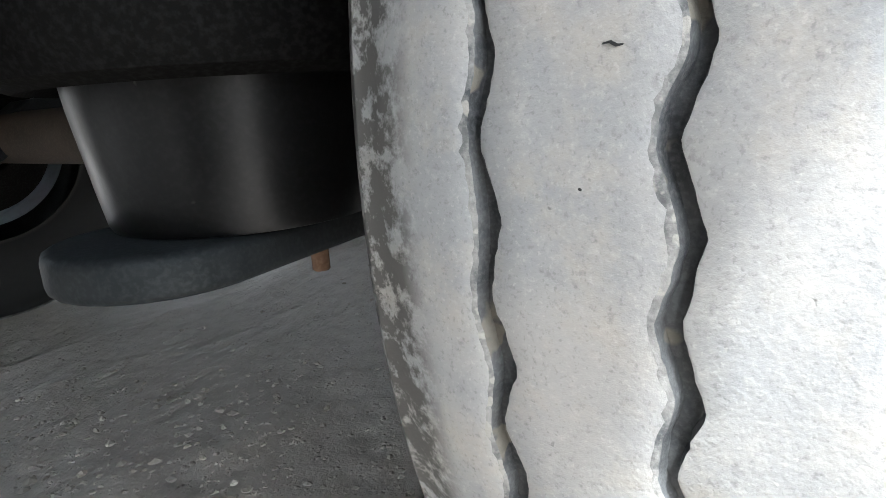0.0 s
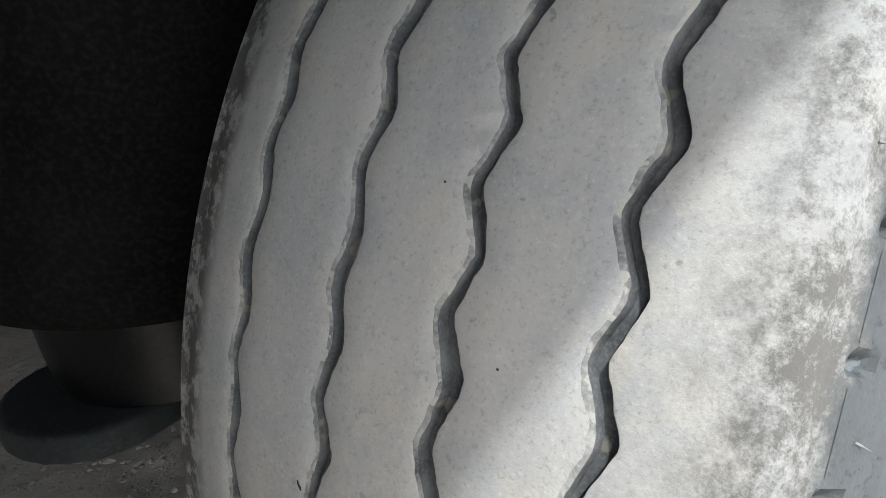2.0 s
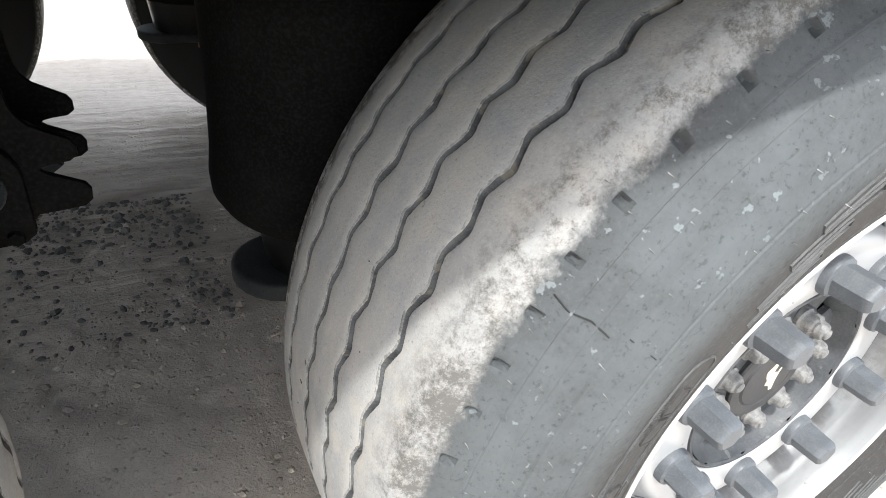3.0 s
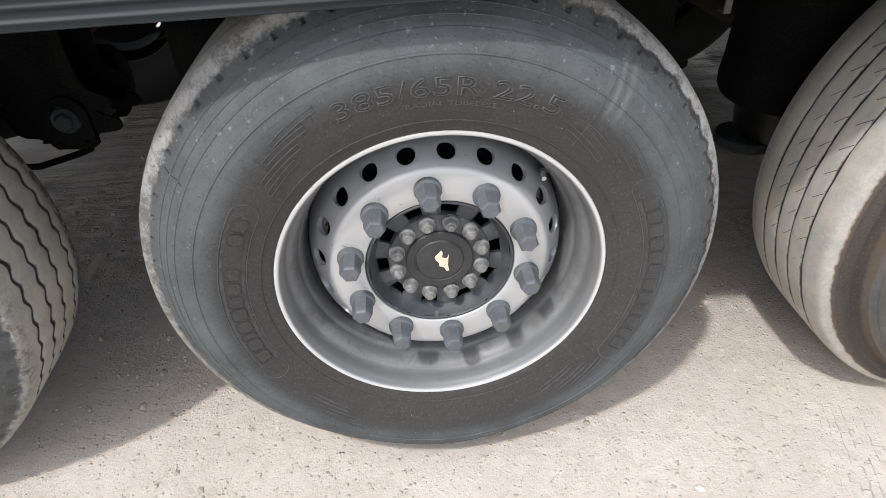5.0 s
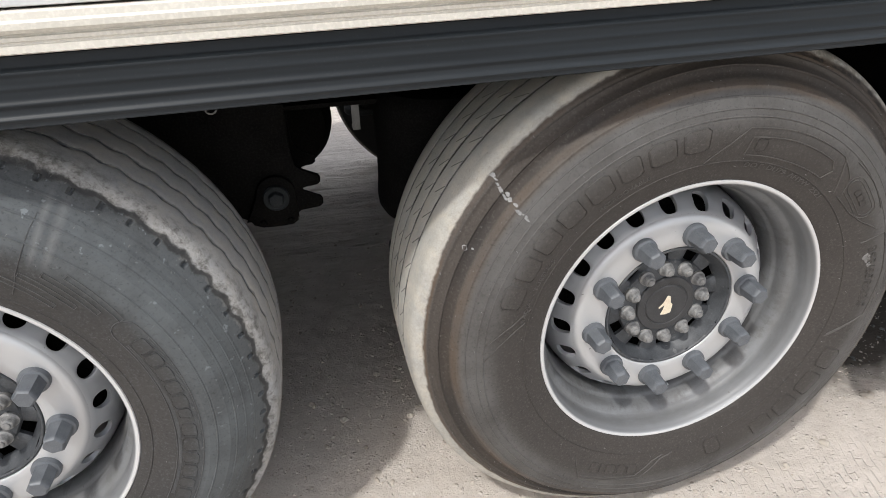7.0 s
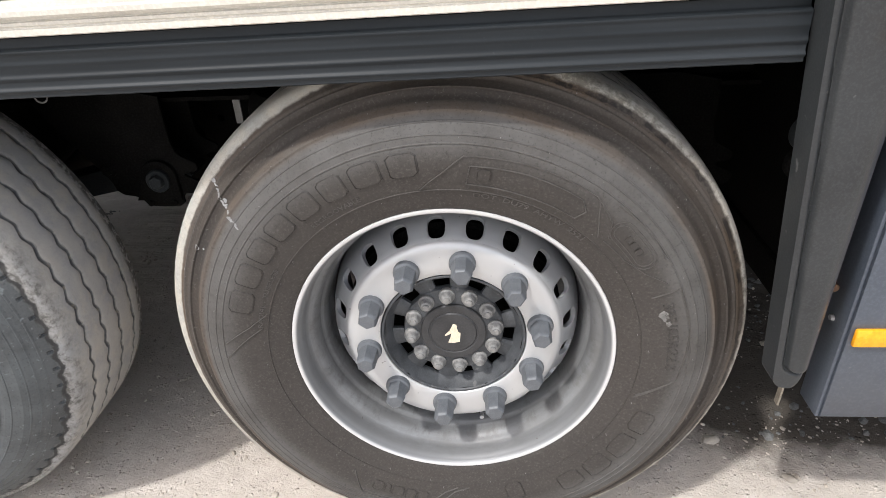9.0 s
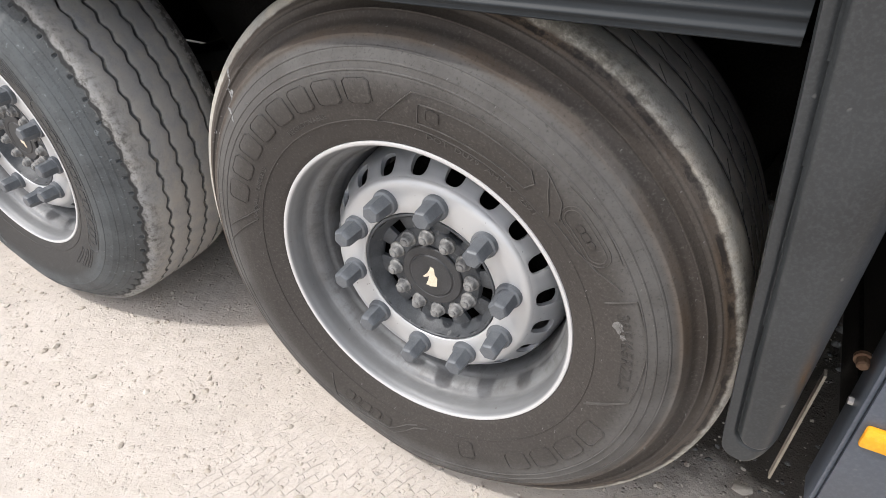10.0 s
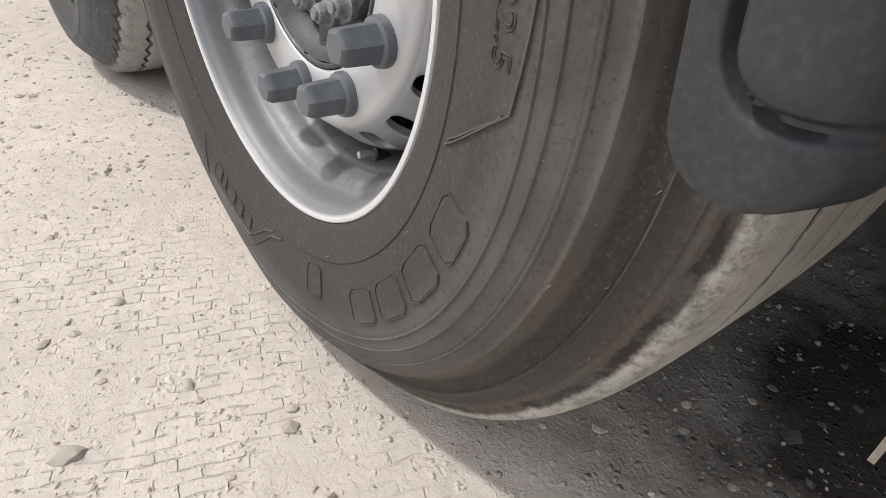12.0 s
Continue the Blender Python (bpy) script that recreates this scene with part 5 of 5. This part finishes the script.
part("brake_hose", tube_bm([(-1.16, 0.80, 0.47), (-1.10, 0.76, 0.437), (-1.04, 0.75, 0.440), (-0.989, 0.75, 0.453), (-0.923, 0.75, 0.470), (-0.890, 0.75, 0.482), (-0.874, 0.75, 0.51), (-0.878, 0.77, 0.58), (-0.90, 0.80, 0.66)], 0.009, 10), BELLOW, trailer, "black rubber brake hose hanging in a loop")
part("spring_bracket", extrude_x([(0.585, 0.790), (0.585, 0.86), (0.590, 0.86), (0.590, 0.797), (0.615, 0.797), (0.615, 0.790)], 0.742, 0.760), WIRE, trailer, "bent zinc bracket beside the air spring")

# ---- wheel guard post ----


def guard_post():
    """Tapering plastic guard: a flat strip, a groove and a raised middle that ends in a round-cornered foot."""
    bm = bmesh.new()
    zs = [1.165, 1.05, 0.95, 0.85, 0.75, 0.68, 0.64, 0.62] + [0.610 - 0.002 * k for k in range(43)]
    us = [0.0, 0.02, 0.08, 0.13, 0.145, 0.16, 0.175, 0.19, 0.205, 0.22, 0.235, 0.25, 0.265, 0.28, 0.295, 0.31, 0.33, 0.36, 0.40, 0.46, 0.54, 0.62, 0.70, 0.77, 0.83, 0.88, 0.92, 0.955, 0.98, 0.995, 1.0]
    low, rc = 0.526, 0.022
    rows = []
    for z in zs:
        left, right = 1.781 + (1.165 - z) * 0.092, 1.899 + (z - 0.53) * 0.020
        if z < low + rc:
            pull = rc - math.sqrt(max(0.0, rc * rc - (low + rc - z) ** 2))
            left, right = left + pull, right - pull
        w = right - left
        row = []
        for u in us:
            # distance inside the raised middle's outline
            a, b = u * w - 0.0195, z - 0.560
            r0 = 0.016
            d = min(a, b) if a > r0 or b > r0 else r0 - math.hypot(max(0, r0 - a), max(0, r0 - b))
            k = min(1.0, max(0.0, d / 0.0075))
            y = -0.008 * math.sqrt(1 - (1 - k) ** 2)
            y += 0.0060 * math.exp(-((d + 0.0030) / 0.0028) ** 2)
            y += 0.030 * max(0.0, (u - 0.58) / 0.42) ** 2.4
            if u in (0.0, 1.0):
                y += 0.028 if u == 0.0 else 0.012
            row.append(bm.verts.new((left + w * u, -0.084 + y, z)))
        rows.append(row)
    for p, q in zip(rows, rows[1:]):
        for i in range(len(us) - 1):
            bm.faces.new((p[i], p[i + 1], q[i + 1], q[i]))
    back = [(bm.verts.new((r[0].co.x, -0.040, r[0].co.z)), bm.verts.new((r[-1].co.x, -0.030, r[-1].co.z))) for r in rows]
    for k in range(len(rows) - 1):
        bm.faces.new((rows[k][0], rows[k + 1][0], back[k + 1][0], back[k][0]))
        bm.faces.new((rows[k][-1], back[k][1], back[k + 1][1], rows[k + 1][-1]))
        bm.faces.new((back[k][0], back[k + 1][0], back[k + 1][1], back[k][1]))
    bm.faces.new(rows[0][::-1] + [back[0][0], back[0][1]])
    bm.faces.new(rows[-1] + [back[-1][1], back[-1][0]])
    return part("wheel_guard", bm, GUARD, trailer, "dark grey moulded plastic wheel guard post with a rounded foot", sharp=50)


guard_post()

# ---- side panel ahead of the wheels ----
panel = part("side_panel", extrude_x([(0.010, 0.385), (-0.006, 0.386), (-0.012, 0.392), (-0.013, 0.60), (-0.013, 1.02), (-0.006, 1.036), (0.010, 1.04), (0.050, 1.04), (0.050, 0.385)], 1.984, 3.60), BLUE, trailer, "unseen slate blue far side panel added to block light with amber reflectors", sharp=60)
part("panel_flange", box_bm(1.976, 1.9835, -0.009, 0.055, 0.388, 1.038, 0.003), BLUE, panel, "folded blue edge of the panel")
for z, x in ((0.578, 1.990), (0.578, 2.62)):
    part("reflector", box_bm(x, x + 0.088, -0.022, -0.012, z - 0.018, z + 0.018, 0.004), AMBER, panel, "amber plastic side reflector")
part("reflector", box_bm(1.862, 1.95, -0.112, -0.0935, 1.078, 1.114, 0.004), AMBER, trailer, "amber plastic side reflector")
for x, z in ((1.970, 0.588), (1.970, 0.95)):
    part("screw", hex_stack([(0.006, 0.009, 0), (0.001, 0.009, 0), (0.0, 0.006, 1), (-0.006, 0.0055, 1)], 12), ZINC, panel, "zinc screw", pose(x + 0.006, 0.028, z, 0, 0, -90))
strap = part("bent_strap", extrude_x([(0.0, 0.0), (0.014, 0.0), (0.014, 0.0035), (0.0, 0.0035)], 0.0, 0.236), TAN, trailer, "bent dusty metal strap", pose(1.935, 0.034, 0.610) @ pose(0, 0, 0, 0, 91.5, 0))
part("strap_head", box_bm(1.933, 1.982, 0.034, 0.060, 0.608, 0.612, 0.001), TAN, strap)
part("strap_foot", box_bm(1.929, 1.985, 0.034, 0.048, 0.3735, 0.377, 0.001), TAN, strap)
for ob in strap.children:
    ob.matrix_parent_inverse = strap.matrix_local.inverted()
part("strap_bolt", hex_stack([(0.012, 0.011, 0), (0.006, 0.011, 0), (0.005, 0.009, 1), (-0.006, 0.0085, 1), (-0.008, 0.006, 0.5)], 18), RUST, trailer, "rusty strap bolt", pose(1.969, 0.043, 0.643))
part("guard_return", box_bm(1.893, 1.908, -0.029, 0.085, 0.545, 1.042, 0.004), BLACK_STEEL, trailer, "black steel arm behind the wheel guard")
eye = part("pipe_eye", lathe_bm([(0.024, -0.02), (0.034, -0.02), (0.035, -0.017), (0.035, 0.03), (0.024, 0.03)], 32, True), ARM, trailer, "grey pipe eye below the rail", pose(1.920, 0.12, 0.885))
part("eye_plate", lathe_bm([(0.001, 0.0), (0.03, 0.0), (0.032, 0.003), (0.032, 0.012), (0.001, 0.014)], 28), BLACK_STEEL, eye, "", pose(0, 0.02, -0.055))
# depth behind is unseen, carried inwards to keep light off the ground below
box = part("storage_box", box_bm(2.000, 3.58, 0.056, 1.75, 0.545, 1.035, 0.006), BLACK_STEEL, trailer, "black storage box behind the side panel")
part("box_frame", box_bm(1.996, 3.58, 0.056, 1.75, 0.460, 0.539, 0.004), BLACK_STEEL, box)
# unseen panel on the far side, added to block light from there
part("side_panel", extrude_x([(2.56, 0.385), (2.56, 1.04), (2.50, 1.04), (2.50, 0.385)], 1.984, 3.60), BLUE, trailer, "unseen slate blue far side panel added to block light", sharp=60)

# ---- ground ----


def graded(lo, hi, a, b, step, far):
    """Coordinates: even steps from a to b, then widening to lo and hi."""
    mid = list(np.arange(a, b + step / 2, step))
    up, d = [], step
    while (up[-1] if up else b) < hi:
        d *= 1.35
        up.append((up[-1] if up else b) + d)
    down, d = [], step
    while (down[-1] if down else a) > lo:
        d *= 1.35
        down.append((down[-1] if down else a) - d)
    return np.array(down[::-1] + mid + up)


gx, gy = graded(-400, 400, -1.5, 2.9, 0.011, 0), graded(-400, 400, -1.4, 2.5, 0.011, 0)
GX, GY = np.meshgrid(gx, gy, indexing="ij")


TABLES = {k: np.random.RandomState(k).uniform(-1, 1, (64, 64)) for k in (3, 4, 6, 7)}


def cells(x, y, size, seed):
    """Smooth random heights on a grid of cells, from -1 to 1."""
    table = TABLES[seed]
    u, v = np.asarray(x) / size, np.asarray(y) / size
    i, j = np.floor(u).astype(int), np.floor(v).astype(int)
    a, b = u - i, v - j
    a, b = a * a * (3 - 2 * a), b * b * (3 - 2 * b)
    at = lambda p, q: table[(i + p) % 64, (j + q) % 64]
    return (at(0, 0) * (1 - a) + at(1, 0) * a) * (1 - b) + (at(0, 1) * (1 - a) + at(1, 1) * a) * b


def churned(x, y):
    """Loose soil and wheel ruts in the trailer's shade."""
    k = np.clip((np.asarray(y) - 0.50) / 0.35, 0, 1)
    ruts = np.clip((np.asarray(y) - 1.05) / 0.4, 0, 1)
    soil = 0.0060 * cells(x, y, 0.085, 3) + 0.0045 * cells(x, y, 0.034, 4)
    lines = 0.0075 * cells(np.asarray(x) * 0.22, y, 0.050, 6) + 0.0035 * cells(np.asarray(x) * 0.3, y, 0.024, 7)
    return k * (soil * (1 - 0.5 * ruts) + lines * ruts)


def lumps(x, y):
    return churned(x, y) + (0.0030 * np.sin(2.1 * x + 1.3) * np.sin(1.7 * y + 0.4) + 0.0018 * np.sin(9.3 * x + 3.1 * y) * np.sin(7.7 * y - 2.2 * x)
            + 0.0009 * np.sin(31 * x + 11 * y + 2 * np.sin(5 * y)) * np.sin(27 * y - 8 * x))


GZ = lumps(GX, GY)
rng = np.random.RandomState(5)
GZ = GZ + 0.0008 * rng.randn(*GZ.shape)
GZ = GZ - 0.003
nx, ny = GX.shape
gv = np.stack([GX, GY, GZ], -1).reshape(-1, 3)
ii, jj = np.meshgrid(np.arange(nx - 1), np.arange(ny - 1), indexing="ij")
gf = np.stack([ii * ny + jj, (ii + 1) * ny + jj, (ii + 1) * ny + jj + 1, ii * ny + jj + 1], -1).reshape(-1, 4)
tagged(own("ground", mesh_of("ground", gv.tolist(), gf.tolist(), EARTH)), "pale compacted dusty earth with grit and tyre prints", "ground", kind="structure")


def pebble_mesh(name, seed, squash):
    rng2 = random.Random(seed)
    bm = bmesh.new()
    bmesh.ops.create_icosphere(bm, subdivisions=2, radius=1.0)
    for v in bm.verts:
        n = noise.noise(v.co * 1.3 + Vector((seed * 3.7, 0, 0)))
        v.co *= 1 + 0.35 * n
        v.co.z *= squash
        v.co.x *= 1 + 0.25 * math.sin(seed)
    ob = part(name, bm, PALE_STONE, None, smooth=True, sharp=30)
    me = ob.data
    bpy.data.objects.remove(ob)
    return me


def grit(name, count, seed, area, size, label, mat=STONE, round_=False):
    """Many small stones in one mesh, pressed a little into the ground."""
    r = np.random.RandomState(seed)
    base = np.array([(1, 0, 0), (0.31, 0.95, 0), (-0.81, 0.59, 0), (-0.81, -0.59, 0), (0.31, -0.95, 0), (0, 0, 0.8), (0.4, 0.2, 0.62), (-0.3, -0.35, 0.66)], float)
    tri = [(0, 1, 6), (1, 5, 6), (1, 2, 5), (2, 7, 5), (2, 3, 7), (3, 4, 7), (4, 0, 7), (0, 6, 7), (6, 5, 7)]
    jitter = 0.3
    if round_:
        bm = bmesh.new()
        bmesh.ops.create_icosphere(bm, subdivisions=1, radius=1.0)
        bm.verts.index_update()
        base = np.array([tuple(v.co) for v in bm.verts]) * (1, 1, 0.85) + (0, 0, 0.25)
        tri = [tuple(v.index for v in f.verts) for f in bm.faces]
        bm.free()
        jitter = 0.13
    m_ = len(base)
    vs, fs = [], []
    for k in range(count):
        x, y = r.uniform(area[0], area[1]), r.uniform(area[2], area[3])
        while math.sin(4.3 * x + 2 * math.sin(3.1 * y)) * math.sin(5.1 * y + 1.7 * math.sin(2.3 * x)) < r.uniform(-1.1, 0.6):
            x, y = r.uniform(area[0], area[1]), r.uniform(area[2], area[3])
        s = size * (0.35 + r.gamma(1.2, 0.55))
        s = min(s, size * 3.2)
        a = r.uniform(0, 6.28)
        m = np.array([[math.cos(a), -math.sin(a), 0], [math.sin(a), math.cos(a), 0], [0, 0, 1]])
        p = (base * (1 + jitter * r.randn(m_, 3)) * np.array([1, r.uniform(0.6, 1), r.uniform(0.5, 0.9)]) * s) @ m.T
        b = len(vs)
        z = float(lumps(x, y)) - 0.003 - 0.2 * s
        vs += (p + (x, y, z)).tolist()
        fs += [(b + i, b + j, b + q) for i, j, q in tri]
    return tagged(own(name, mesh_of(name, vs, fs, mat, False)), label, "gravel", kind="stuff")


grit("gravel", 22000, 11, (-1.2, 2.6, -1.3, 1.0), 0.0024, "fine pale grit scattered over the earth")
grit("gravel", 5600, 12, (-1.4, 3.0, -1.4, 1.6), 0.0042, "small pale stones scattered over the earth", round_=True)
grit("gravel", 1100, 13, (1.75, 3.2, 0.30, 1.7), 0.0075, "rougher loose gravel under the trailer", GREY_STONE, True)
grit("gravel", 1500, 14, (-1.3, 0.2, 0.35, 1.7), 0.0048, "rougher loose gravel under the trailer", round_=True)
grit("gravel", 760, 15, (-0.95, -0.45, 1.05, 1.75), 0.0062, "a heap of coarse grey gravel under the trailer", GREY_STONE, True)
STONES = [pebble_mesh("stone", s, 0.5 + 0.1 * (s % 3)) for s in range(5)]
r4 = random.Random(8)
for x, y, s in ((1.35, -0.31, 0.017), (1.10, -0.19, 0.010), (1.32, -0.16, 0.009), (0.62, -0.29, 0.010), (0.84, 0.10, 0.011), (1.70, 0.02, 0.012), (1.85, 0.06, 0.014), (0.36, -0.18, 0.010), (0.66, -0.10, 0.009), (-0.2, -0.16, 0.011), (0.81, -0.50, 0.012), (1.52, -0.28, 0.010), (2.1, 0.18, 0.016), (1.95, 0.3, 0.018), (2.25, 0.05, 0.014), (0.95, -0.05, 0.009)):
    ob = own("stone", STONES[r4.randrange(5)], None, "", pose(x, y, float(lumps(x, y)) - 0.002, r4.uniform(-15, 15), r4.uniform(-15, 15), r4.uniform(0, 360)) @ Matrix.Diagonal((s, s * 0.8, s, 1)))
    tagged(ob, "pale rounded stone lying on the earth", "stone", "loose stones")
